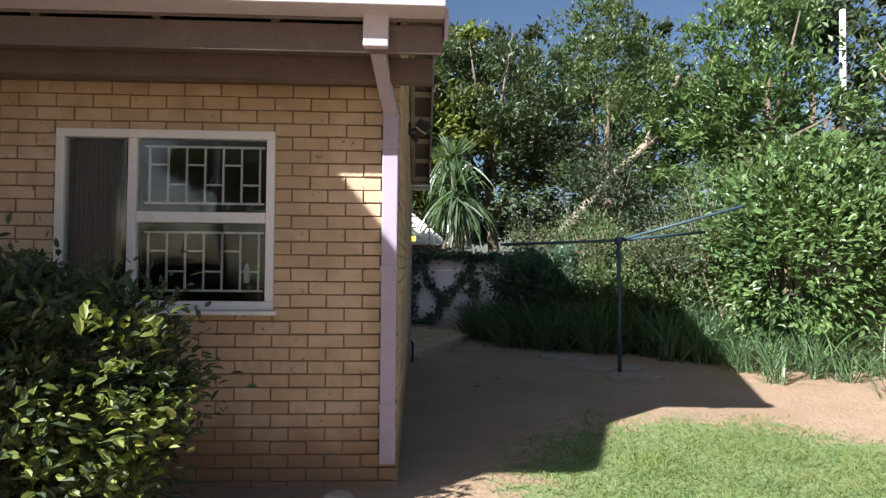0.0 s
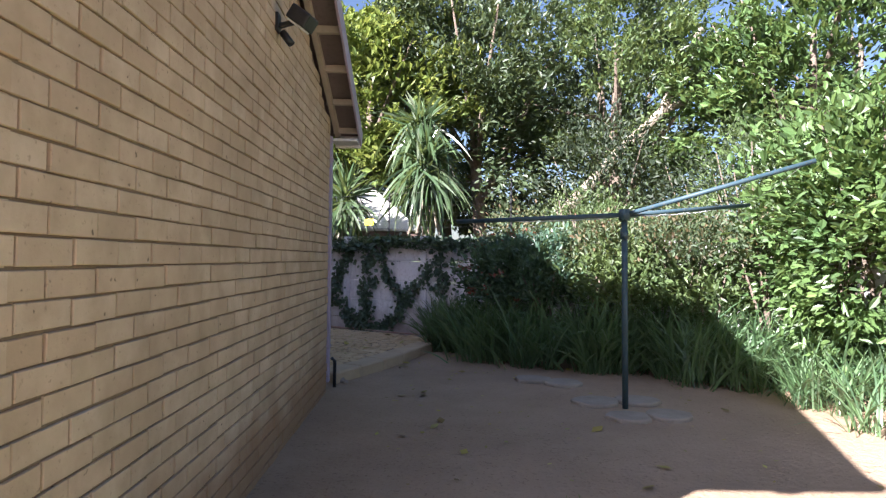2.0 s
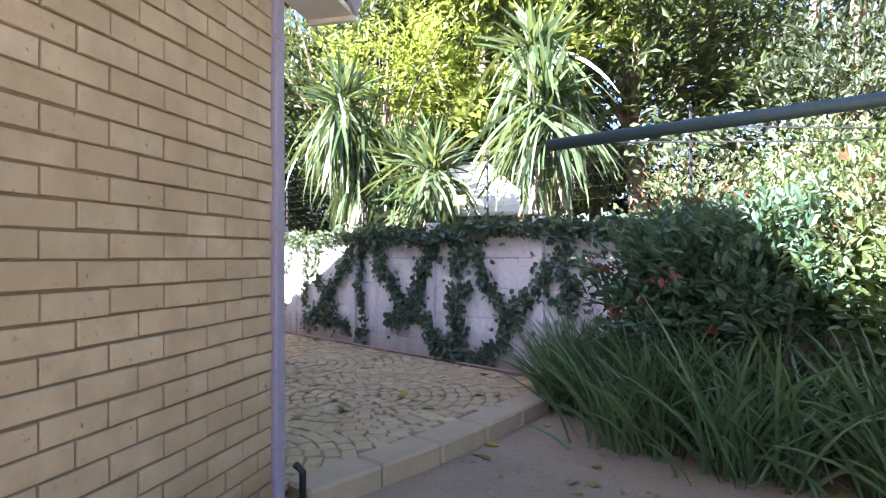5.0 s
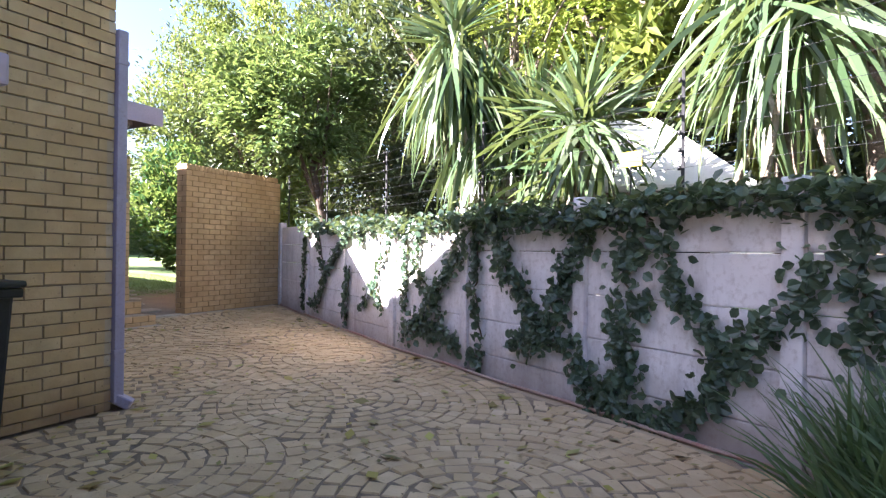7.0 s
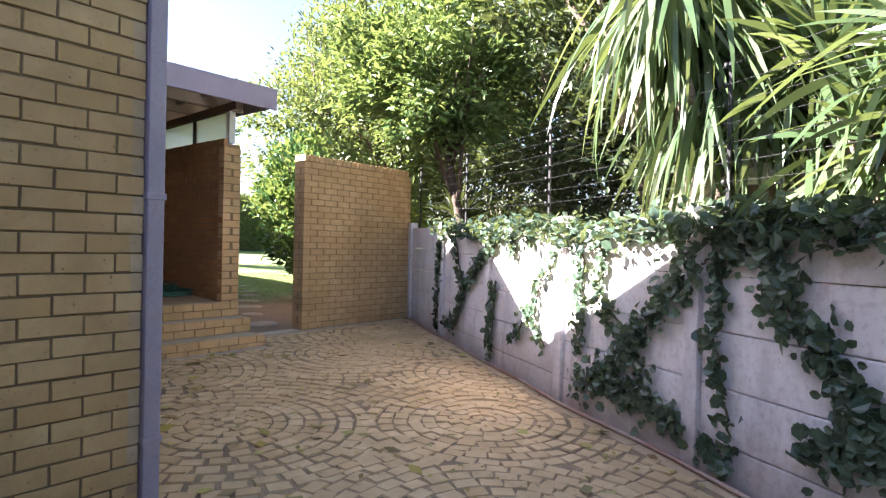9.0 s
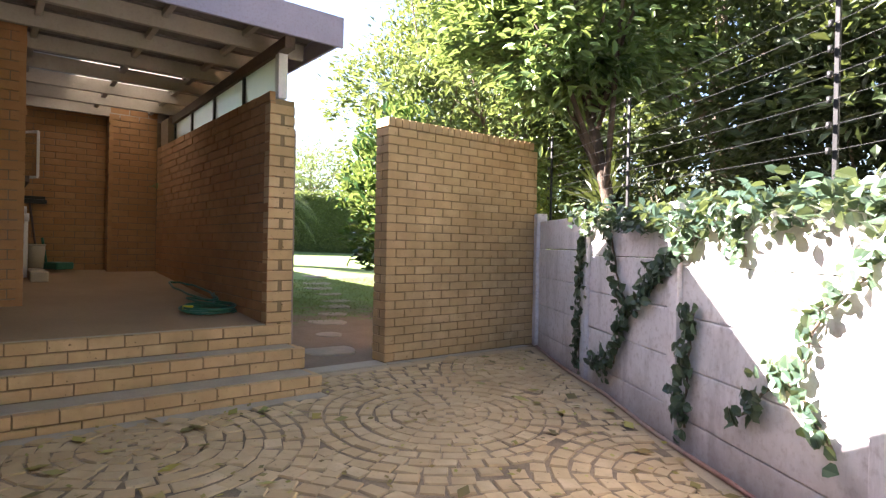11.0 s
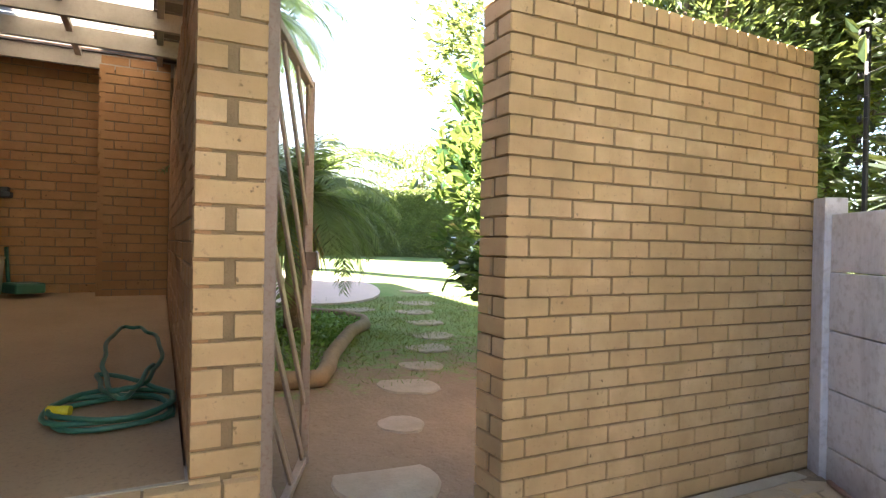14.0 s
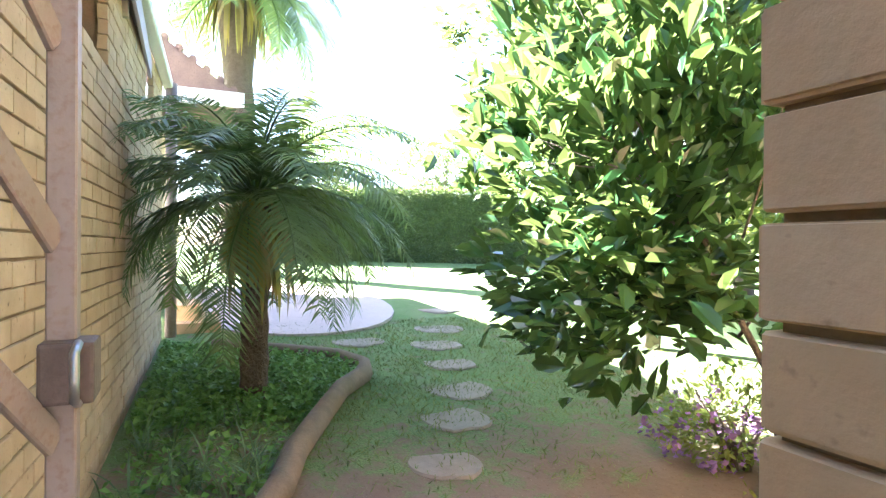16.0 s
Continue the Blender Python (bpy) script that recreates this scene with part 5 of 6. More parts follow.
for k, (x, y, r) in enumerate(((2.75, 8.56, 0.19), (3.12, 8.62, 0.20), (2.62, 9.08, 0.22), (3.02, 9.12, 0.21), (2.19, 10.07, 0.2), (2.5, 9.88, 0.2))):
    slab(x, y, ground_z(x, y), r, k, 0.035, "round grey slab beside the clothes line", "slabs at the clothes line")
for k, (x, y, r) in enumerate(((-7.86, 15.41, 0.33), (-8.58, 15.79, 0.19), (-9.44, 16.2, 0.31), (-10.0, 16.57, 0.25), (-10.65, 16.94, 0.31), (-11.28, 17.27, 0.33), (-12.08, 17.55, 0.32), (-12.85, 17.75, 0.34), (-13.8, 18.2, 0.4), (-13.3, 17.0, 0.35), (-15.2, 18.8, 0.4))):
    slab(x, y, ground_z(x, y), r * 0.94, 20 + k, 0.007)


# ---- hose, broom, pipes on the patio ----
def hose():
    pts = []
    for k in range(150):
        a = 0.9 + k * 0.26
        wob = 1 + 0.08 * math.sin(k * 0.37) + 0.05 * math.sin(k * 1.1)
        if k < 78:
            x, y = -7.86 + 0.19 * wob * math.cos(a), 14.19 + 0.23 * wob * math.sin(a)
        else:
            f = min(1.0, (k - 78) / 8)
            x = (-7.86 + 0.19 * math.cos(a)) * (1 - f) + (-8.55 + 0.66 * wob * math.cos(a * 0.5)) * f
            y = (14.19 + 0.23 * math.sin(a)) * (1 - f) + (14.24 + 0.13 * wob * math.sin(a * 0.5)) * f
        pts.append((x, min(y, 14.42), patio_z(x) + 0.012 + 0.0007 * k))
    solid("garden_hose", tube(pts, 0.011, 7), M_hose_g, "dark green garden hose lying in a loose coil", "hose")
    solid("hose_connector", tube([(-7.85, 13.97, 0.83), (-7.82, 14.05, 0.83)], 0.02, 8), M_yellow, "yellow hose connector on the coil", "hose connector")


hose()


def broom():
    t = thing("broom", "broom with a dark head standing upside down beside the waste pipes", "broom", at=(-11.3, 13.05, 1.03))
    part("stick", tube([(-11.28, 13.12, 1.03), (-11.36, 13.02, 1.86)], 0.013, 7), M_wood, t)
    part("head", box(-11.43, -11.31, 12.88, 13.2, 1.86, 1.91, 0.01), M_black, t)
    part("bristles", box(-11.415, -11.325, 12.9, 13.18, 1.911, 1.95, 0.004), M_black, t)


broom()


def dustpan():
    z = patio_z(-11.2)
    t = thing("dustpan", "green plastic dustpan leaning at the foot of the patio wall", "dustpan", at=(-11.2, 13.3, z))
    part("pan", bar((-11.18, 13.22, z + 0.05), (-11.3, 13.42, z + 0.05), 0.28, 0.09, 0.012), M_hose_g, t)
    part("handle", tube([(-11.3, 13.2, z + 0.08), (-11.4, 13.16, z + 0.4)], 0.016, 7), M_hose_g, t)
    b = thing("bucket", "small pale plastic tub beside the dustpan", "tub", at=(-11.25, 13.1, z))
    part("tub", tube([(-11.22, 13.08, z), (-11.22, 13.08, z + 0.3)], [0.085, 0.105], 14), M_step, b)
    part("rim", tube([(-11.22, 13.08, z + 0.301), (-11.22, 13.08, z + 0.32)], 0.112, 14), M_step, b)


dustpan()
for x, z1 in ((-11.05, 1.80), (-10.5, 1.70)):
    z = patio_z(x)
    t = thing("waste_pipe", "white plastic waste pipe on the patio wall", "pipe", "waste pipes", at=(x, YH + 0.07, z))
    part("pipe", tube([(x, YH + 0.07, z), (x, YH + 0.07, z1)], 0.05, 10), M_white, t)
    part("socket", tube([(x, YH + 0.07, z1 - 0.09), (x, YH + 0.07, z1)], 0.06, 10), M_white, t)
solid("gully", box(-11.1, -10.2, YH + 0.13, YH + 0.3, 0.93, 1.05, 0.02), M_step, "low concrete gully kerb under the waste pipes", "gully")

solid("stub_pipe", tube([(0.05, 9.70, 0.0), (0.05, 9.70, 0.30), (0.02, 9.68, 0.34)], 0.018, 8), M_black, "short dark stub pipe at the foot of the brick corner", "pipe")
rnd = random.Random(3)
for k, (x, y, r) in enumerate(((-0.32, 4.62, 0.13), (-0.55, 4.5, 0.07), (-0.2, 4.5, 0.06), (0.08, 9.95, 0.05), (0.14, 9.9, 0.035))):
    bm = bmesh.new()
    bmesh.ops.create_icosphere(bm, subdivisions=2, radius=r)
    for v in bm.verts:
        v.co *= 1 + 0.28 * noise.noise(v.co * 9 + Vector((k, 0, 0)))
        v.co.z *= 0.75
    bmesh.ops.translate(bm, vec=(x, y, ground_z(x, y) + r * 0.3), verts=bm.verts)
    solid("loose_stone", bm, M_stone, "broken lump of stone on bare soil at the wall's foot", "stone", "loose stones")

# ---- planting: strap-leaved border along the wall ----
def strap_border():
    rng = np.random.default_rng(11)
    k = 0
    for i in range(105):
        x = 0.95 + rng.random() * 5.6
        off = -0.15 - rng.random() * (0.4 if x < 2.1 else 1.0)
        p = wall_pt(x, off)
        if kerb_side(p.x, p.y) < 0.1:
            continue
        z = ground_z(p.x, p.y)
        v, q = strap_leaves((p.x, p.y, z), 56, 0.82 if x < 2.1 else 0.92, 0.022, rng, (0.85, 1.54), 0.75, 5, 0.08, roll=0.6)
        put("strap_plant", raw_mesh("strap_plant", v, q, L_strap))
        tagged(scene.collection.objects[-1], "clump of dark green strap leaves growing at the wall", "border plant", "strap-leaved border")
        k += 1
    for i in range(14):
        x, y = 4.5 + rng.random() * 2.0, 6.6 + rng.random() * 2.6
        z = ground_z(x, y)
        v, q = strap_leaves((x, y, z), 46, 0.72, 0.018, rng, (0.75, 1.5), 1.1, 5, 0.07)
        put("strap_plant", raw_mesh("strap_plant", v, q, L_strap))
        tagged(scene.collection.objects[-1], "clump of sunlit green strap leaves at the lawn's edge", "border plant", "strap-leaved border")


strap_border()


# ---- ivy on the boundary wall ----
def ivy():
    rng = np.random.default_rng(21)
    nv = np.array(-WALL_N)

    def strand(way, spread, dens):
        """A run along the wall face through way = (x, z) ..., with a leaf cluster every few centimetres."""
        P, pts = [], []
        for (xa, za), (xb, zb) in zip(way, way[1:]):
            n = max(2, int(math.hypot((xb - xa) * 1.17, zb - za) / 0.055))
            for s in range(n):
                x = xa + (xb - xa) * s / n + rng.normal() * 0.012
                z = za + (zb - za) * s / n
                p = np.array(wall_pt(x, -0.035))
                p[2] = z
                q = wall_pt(x, -0.015)
                pts.append((q.x, q.y, z))
                k = max(2, int(dens * rng.uniform(0.3, 1.5)))
                c = p + rng.normal(size=(k, 3)) * spread * rng.uniform(0.4, 1.15)
                d = (c - np.array(wall_pt(0, 0))) @ np.array(WALL_N)
                c -= np.outer(d + 0.025 + 0.06 * rng.random(k), np.array(WALL_N))
                P.append(c)
        return np.concatenate(P), pts
    # runs down the wall, with how far they spread and how leafy they are
    runs = [([(-5.55, 1.72), (-5.76, 1.5), (-5.78, 1.0), (-5.84, 0.56), (-5.8, 0.24)], 0.055, 10), ([(-5.3, 1.65), (-5.22, 1.37), (-5.12, 1.13), (-4.95, 0.98)], 0.045, 6), ([(-5.5, 0.45), (-5.2, 0.5), (-5.08, 0.78), (-4.9, 1.0), (-4.6, 1.25), (-4.15, 1.55)], 0.06, 9),
            ([(-4.22, 1.05), (-4.27, 0.6), (-4.3, 0.26)], 0.06, 7), ([(-3.0, 1.5), (-3.35, 1.18), (-3.49, 0.8), (-3.22, 0.53)], 0.05, 5), ([(-3.54, 0.88), (-3.85, 0.5)], 0.045, 5),
            ([(-2.85, 1.65), (-2.76, 1.35), (-2.77, 0.85), (-2.81, 0.55)], 0.055, 6), ([(-2.52, 1.52), (-2.56, 1.1), (-2.32, 0.9)], 0.05, 6), ([(-3.9, 1.55), (-3.75, 1.35)], 0.07, 8),
            ([(-1.35, 1.56), (-1.72, 1.38), (-2.0, 1.05), (-2.2, 0.85), (-2.42, 0.58), (-2.82, 0.34)], 0.095, 14), ([(-2.5, 0.5), (-2.1, 0.42), (-1.75, 0.36)], 0.10, 15), ([(-2.24, 0.8), (-2.08, 0.5)], 0.10, 13),
            ([(-1.53, 1.42), (-1.58, 0.92), (-1.48, 0.45)], 0.045, 6), ([(-1.6, 0.3), (-1.4, 0.36)], 0.08, 12), ([(-1.25, 1.56), (-1.17, 1.18), (-0.98, 1.02)], 0.10, 17), ([(-1.0, 1.0), (-0.77, 0.7), (-0.95, 0.55)], 0.08, 15), ([(-1.05, 0.52), (-0.77, 0.62), (-0.47, 0.6)], 0.075, 15),
            ([(-0.28, 1.5), (-0.5, 1.22), (-0.52, 1.0), (-0.7, 0.76)], 0.08, 15), ([(-0.5, 0.65), (-0.33, 0.4), (-0.19, 0.2)], 0.085, 15), ([(0.06, 1.46), (-0.02, 1.12), (0.09, 0.97), (-0.06, 0.84), (0.02, 0.53), (-0.17, 0.2)], 0.085, 17), ([(-0.17, 0.22), (0.12, 0.19), (0.32, 0.2)], 0.075, 16),
            ([(0.24, 1.45), (0.33, 1.1), (0.46, 0.94), (0.62, 0.76)], 0.06, 11), ([(0.3, 0.22), (0.53, 0.42), (0.62, 0.69), (0.82, 0.89), (1.0, 1.06), (1.02, 1.3)], 0.075, 14), ([(0.62, 0.69), (0.8, 0.7)], 0.09, 13), ([(1.2, 1.45), (1.25, 0.8)], 0.11, 14), ([(1.9, 1.45), (2.0, 0.8)], 0.12, 12), ([(2.6, 1.4), (2.55, 0.8)], 0.12, 11)]
    for way, sp, dens in runs:
        t = thing("ivy", "trailing ivy hanging down the grey precast wall", "ivy", "ivy strands", at=tuple(wall_pt(way[0][0])))
        c, pts = strand(way, sp * 0.95, dens * 1.2)
        part("stem", tube(pts, 0.008, 5), M_bark, t)
        crown(t, c, 0.076, L_ivy, rng, "foliage", wide=0.84, lie=nv, fine=True)
    # the mat along the top
    n = 6600
    x = -5.8 + 9.8 * rng.random(n) ** 0.72
    base = np.array([wall_pt(v, 0.0) for v in x])
    base[:, 2] = np.array([pav_z(v) for v in x]) + 1.49 + rng.normal(size=n) * 0.058 + 0.035 * np.sin(3.1 * x) - 0.02
    base += np.outer(rng.normal(size=n) * 0.10 - 0.02, np.array(WALL_N))
    t = thing("ivy_mat", "thick ivy mat growing over the top of the boundary wall", "ivy", at=tuple(wall_pt(-1)))
    crown(t, base, 0.08, L_ivy, rng, "foliage", wide=0.75, up=0.6, fine=True)


ivy()


# ---- yuccas behind the wall ----
def yucca(base, heads, seed, label, material=None, hang=0.6):
    rng = np.random.default_rng(seed)
    t = thing("yucca", label, "yucca", "yuccas behind the wall", at=base)
    for hx, hy, hz, L, n in heads:
        bm = bmesh.new()
        tube_bm(bm, [(base[0], base[1], base[2] - 0.1), (base[0] * 0.5 + hx * 0.5 + 0.05, base[1] * 0.5 + hy * 0.5, base[2] * 0.4 + hz * 0.6), (hx, hy, hz)], [0.12, 0.09, 0.07], 9)
        part("trunk", bm, M_bark, t)
        for k in range(6):
            a = rng.uniform(0, 6.28)
            part("aerial_root", tube([(hx + 0.04 * math.cos(a), hy + 0.04 * math.sin(a), hz - 0.5), (hx + 0.3 * math.cos(a), hy + 0.3 * math.sin(a), hz - 1.25)], [0.02, 0.028], 5), M_palebark, t)
    for hx, hy, hz, L, n in heads:
        v1 = strap_leaves((hx, hy, hz), int(n * (1.6 - hang * 0.7)), L * (1.0 - 0.25 * hang), 0.050, rng, (0.2, 1.5), 0.45, 6, 0.05, roll=0.7)
        v2 = strap_leaves((hx, hy, hz - 0.12), int(n * (0.9 + 1.5 * hang)), L * (1.0 + 0.25 * hang), 0.048, rng, (-1.5, 0.35 - 0.9 * hang), 0.7, 6, 0.12, roll=0.8)
        v, q = merge([v1, v2])
        put("leaf_head", raw_mesh("leaf_head", v, q, material or L_yucca), t)


yucca((1.0, 13.75, 0.1), [(0.95, 13.65, 3.05, 0.95, 110), (0.85, 13.9, 3.75, 0.9, 80)], 31, "tall yucca with a drooping head of sword leaves", hang=0.75)
yucca((-0.7, 14.6, 0.1), [(-0.55, 14.4, 2.5, 0.78, 90), (-1.15, 14.95, 2.65, 0.78, 80), (-0.85, 14.7, 2.1, 0.66, 60)], 32, "low yucca with bright green heads of sword leaves", hang=0.35)
yucca((-1.9, 15.1, 0.1), [(-2.05, 14.85, 3.6, 1.0, 110), (-1.75, 15.05, 3.0, 1.0, 100)], 33, "tall yucca with long hanging yellow-green leaves", hang=1.0)

# This one's shade is put into its leaf colour.
yucca((-6.9, 18.9, 0.1), [(-6.9, 18.8, 1.95, 0.8, 70)], 34, "yucca with long blades behind the wall's end, shade painted into its leaves", L_shade)

# ---- shrubs in the yard ----
# Dark leaf colour paints the bush's shade, the yellow-green clumps its sunlit patch.
bush = shrub("shrub", "dense green bush under the window, shade and sunlit patch painted in its leaf colours", (-1.85, 4.1, 0.0), (0.82, 0.55, 0.75), 1.52, 380, 42, 0.058, L_dark, 41, 0.08, hollow=0.75)
rng = np.random.default_rng(40)
crown(bush, clumps((-1.25, 3.85, 0.85), (0.27, 0.26, 0.45), 46, 16, 0.06, rng, 0.7), 0.07, L_yel, rng, "young_growth", fine=True, heart=(-1.6, 4.2, 0.7))
rows = [((2.15, 11.75, 0.05), (0.75, 0.42, 0.5), 1.6, L_maple, 42), ((2.65, 11.4, 0.05), (0.8, 0.5, 0.55), 1.75, L_maple, 43), ((3.5, 10.9, 0.05), (0.7, 0.5, 0.5), 1.6, L_mid, 45), ((4.4, 10.5, 0.05), (0.7, 0.5, 0.5), 1.5, L_mid, 49)]
for b, r, h, m, s in rows:
    shrub("shrub", "dense dark bush with small leaves growing against the boundary wall", b, r, h, 110, 40, 0.088, m, s, 0.11, group="bushes along the wall")
for k, (x, off, r, h) in enumerate(((3.5, -0.35, 0.55, 1.95), (4.3, -0.3, 0.6, 2.05), (5.1, -0.35, 0.6, 2.0), (5.8, -0.3, 0.65, 2.2))):
    p = wall_pt(x, off)
    shrub("shrub", "loose grey-green shrub on bare stems overhanging the boundary wall", (p.x, p.y, 0.03), (r, r * 0.8, 0.42), h, 120, 22, 0.07, L_grey, 160 + k, 0.11, stems=9, group="bushes along the wall", hollow=0.4)
rng = np.random.default_rng(77)
t = thing("berry_sprays", "red-tinged leaf sprays on the dark bush", "foliage", at=(2.0, 11.2, 1.3))
crown(t, clumps((2.25, 11.4, 1.3), (0.85, 0.5, 0.45), 18, 12, 0.05, rng, 0.95), 0.07, L_berry, rng, "foliage")
shrub("shrub", "tall glossy broad-leaved shrub in full sun", (5.85, 9.5, 0.0), (1.4, 1.3, 1.7), 3.5, 460, 34, 0.125, L_gloss, 46, 0.15, category="shrub", hollow=0.6)
shrub("shrub", "tall dense yellow-green bush at the lawn's edge", (7.3, 7.6, 0.0), (1.3, 1.3, 1.9), 3.9, 460, 40, 0.085, L_grey, 47, 0.15, hollow=0.7)
shrub("shrub", "upright narrow-leaved green shrub in the sun", (5.6, 11.6, 0.0), (1.0, 1.0, 1.7), 3.6, 260, 22, 0.09, L_mid, 48, 0.16, hollow=0.5, wide=0.25)
for k, (x, off, r, h, m) in enumerate(((2.0, 0.8, 0.75, 2.3, L_grey), (3.2, 0.9, 0.85, 2.35, L_mid), (4.4, 0.8, 0.85, 2.2, L_grey), (2.7, 1.8, 0.8, 2.6, L_mid), (5.5, 0.9, 0.9, 2.5, L_grey))):
    p = wall_pt(x, off)
    shrub("shrub", "loose grey-green shrub rising behind the boundary wall", (p.x, p.y, 0.05), (r, r, 0.9), h, 150, 24, 0.07, m, 60 + k, 0.12, group="shrubs behind the wall")

# ---- trees and undergrowth behind the wall, deep shade put into the leaf colour ----
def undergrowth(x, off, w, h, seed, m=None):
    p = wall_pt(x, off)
    shrub("undergrowth", "evergreen undergrowth behind the wall, deep shade painted into its leaf colour", (p.x, p.y, 0.05), (w, w * 0.7, h * 0.5), h, 190, 26, 0.11, m or L_shade, seed, 0.22, group="undergrowth behind the wall", hollow=0.35)


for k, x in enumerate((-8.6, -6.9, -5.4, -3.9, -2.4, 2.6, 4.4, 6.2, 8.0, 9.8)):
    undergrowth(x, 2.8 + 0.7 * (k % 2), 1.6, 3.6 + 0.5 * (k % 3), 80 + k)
# The rear trees in the darkest leaf carry painted shade.
LIST = [((-3.6, 18.8), 8.2, (2.4, 2.2, 3.6), L_dark, 0.14), ((-0.4, 17.6), 9.0, (2.5, 2.0, 3.9), L_yel, 0.19), ((2.2, 17.9), 9.6, (2.7, 2.2, 4.2), L_dark, 0.15), ((5.4, 17.0), 9.4, (2.7, 2.4, 4.1), L_mid, 0.13),
        ((8.6, 14.8), 8.9, (2.7, 2.5, 3.9), L_gloss, 0.16), ((11.2, 11.6), 8.0, (2.6, 2.6, 3.6), L_mid, 0.14), ((-6.5, 21.0), 8.5, (2.8, 2.4, 3.8), L_dark, 0.15), ((-10.4, 23.0), 7.5, (2.6, 2.6, 3.4), L_yel, 0.14),
        ((-14.5, 24.6), 6.5, (2.6, 2.6, 2.8), L_mid, 0.14), ((1.5, 22.5), 11.0, (3.6, 2.8, 5.0), L_shade, 0.22), ((6.5, 22.0), 12.0, (3.9, 2.8, 5.4), L_shade, 0.22), ((-3.8, 24.0), 11.0, (3.8, 2.8, 5.0), L_shade, 0.22), ((12.0, 18.0), 11.0, (3.8, 2.8, 5.0), L_shade, 0.22),
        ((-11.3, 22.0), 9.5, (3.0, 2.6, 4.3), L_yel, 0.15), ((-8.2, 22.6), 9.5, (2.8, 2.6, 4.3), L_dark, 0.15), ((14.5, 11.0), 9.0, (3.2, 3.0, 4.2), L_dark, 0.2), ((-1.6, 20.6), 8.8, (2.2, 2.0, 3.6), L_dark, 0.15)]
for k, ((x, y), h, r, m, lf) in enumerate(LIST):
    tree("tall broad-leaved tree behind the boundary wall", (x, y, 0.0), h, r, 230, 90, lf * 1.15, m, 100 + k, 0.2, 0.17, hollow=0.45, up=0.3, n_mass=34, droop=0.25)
tree("airy tree with mid-green leaves beyond the garden path", (-12.0, 20.0, 0.4), 7.6, (2.2, 2.1, 3.2), 300, 60, 0.15, L_mid, 131, 0.24, 0.09, n_mass=34, droop=0.3)
tree("leafy tree above the garden corner", (-10.2, 20.2, 0.3), 6.4, (1.9, 1.7, 2.5), 360, 40, 0.12, L_mid, 132, 0.26, 0.1)
tree("round-crowned tree with glossy drooping leaves close behind the wall", (-5.95, 17.75, 0.1), 5.5, (1.45, 1.3, 1.5), 330, 44, 0.15, L_gloss, 133, 0.17, 0.075, bark=M_darkbark, lean=(-0.7, 0.0), hollow=0.45, n_mass=30, droop=0.6, wide=0.36, fine=True)
tree("slender young tree with lime-green leaves among the yuccas", (-1.7, 15.9, 0.1), 5.6, (1.2, 0.9, 1.3), 90, 26, 0.13, L_lime, 134, 0.14, 0.05, hollow=0.35, n_mass=14, droop=0.3, wide=0.4, fine=True)
# trees behind the start of the walk, mirrored in the window
for k in range(6):
    tree("tree at the front of the garden, mirrored in the window", (-9.0 + 3.2 * k, -7.8 - 0.8 * (k % 2), 0.0), 5.6 + 0.5 * (k % 3), (1.9, 1.7, 2.3), 150, 44, 0.16, L_dark, 170 + k, 0.25, 0.12, group="front garden trees", n_mass=22)
# pale leaning trunk among the trees
t = thing("leaning_trunk", "pale leaning tree trunk with bare limbs among the foliage", "tree", at=(7.2, 17.5, 0))
part("trunk", tube([(3.8, 16.2, 2.2), (5.0, 16.0, 3.6), (6.0, 15.9, 4.6), (6.8, 15.8, 6.4)], [0.16, 0.14, 0.11, 0.07], 9), M_palebark, t)
part("limb", tube([(6.0, 15.9, 4.6), (7.2, 15.6, 5.2), (8.2, 15.4, 6.0)], [0.08, 0.06, 0.03], 7), M_palebark, t)
solid("pole", tube([(10.0, 14.2, 0), (10.0, 14.2, 7.5)], 0.065, 10), M_plaster, "pale upright service pole among the trees", "pole")


# ---- neighbour's house ----
def neighbour():
    t = thing("neighbour_house", "low white neighbouring outbuilding with an orange-brown roof beam", "house", at=(0.8, 16, 0))
    part("wall", box(-1.7, 0.62, 15.32, 17.0, 0.0, 1.88), M_plaster, t)
    bm = bmesh.new()
    low = [(-2.0, 15.0, 1.97), (0.82, 15.0, 1.97), (0.82, 17.3, 1.97), (-2.0, 17.3, 1.97)]
    vs = [bm.verts.new(p) for p in low + [(-1.5, 16.1, 2.85), (-0.15, 16.1, 2.85)] + [(x, y, z - 0.05) for x, y, z in low]]
    for q in ((0, 1, 5, 4), (1, 2, 5), (2, 3, 4, 5), (3, 0, 4), (9, 8, 7, 6), (0, 6, 7, 1), (1, 7, 8, 2), (2, 8, 9, 3), (3, 9, 6, 0)):
        bm.faces.new([vs[i] for i in q])
    part("roof", bm, M_plaster, t)
    part("beam", box(-1.9, 0.78, 15.06, 15.14, 1.82, 1.915, 0.006), M_tile, t, "orange-brown timber beam")
    for x in (-1.1, 0.1):
        w = part("window", box(x - 0.32, x + 0.32, 15.29, 15.318, 1.3, 1.72, 0.004), M_dark, t)
        part("frame", box(x - 0.35, x + 0.35, 15.305, 15.3195, 1.27, 1.75), M_tile, w)


neighbour()
bx = thing("warning_sign", "small yellow warning plate fixed above the wall", "sign", at=(-0.02, 13.6, 1.9))
part("plate", bar((-0.10, 13.62, 2.0), (0.06, 13.55, 2.0), 0.006, 0.11), M_yellow, bx)
part("bracket", bar((-0.02, 13.59, 1.6), (-0.02, 13.59, 2.0), 0.012, 0.012), M_black, bx)


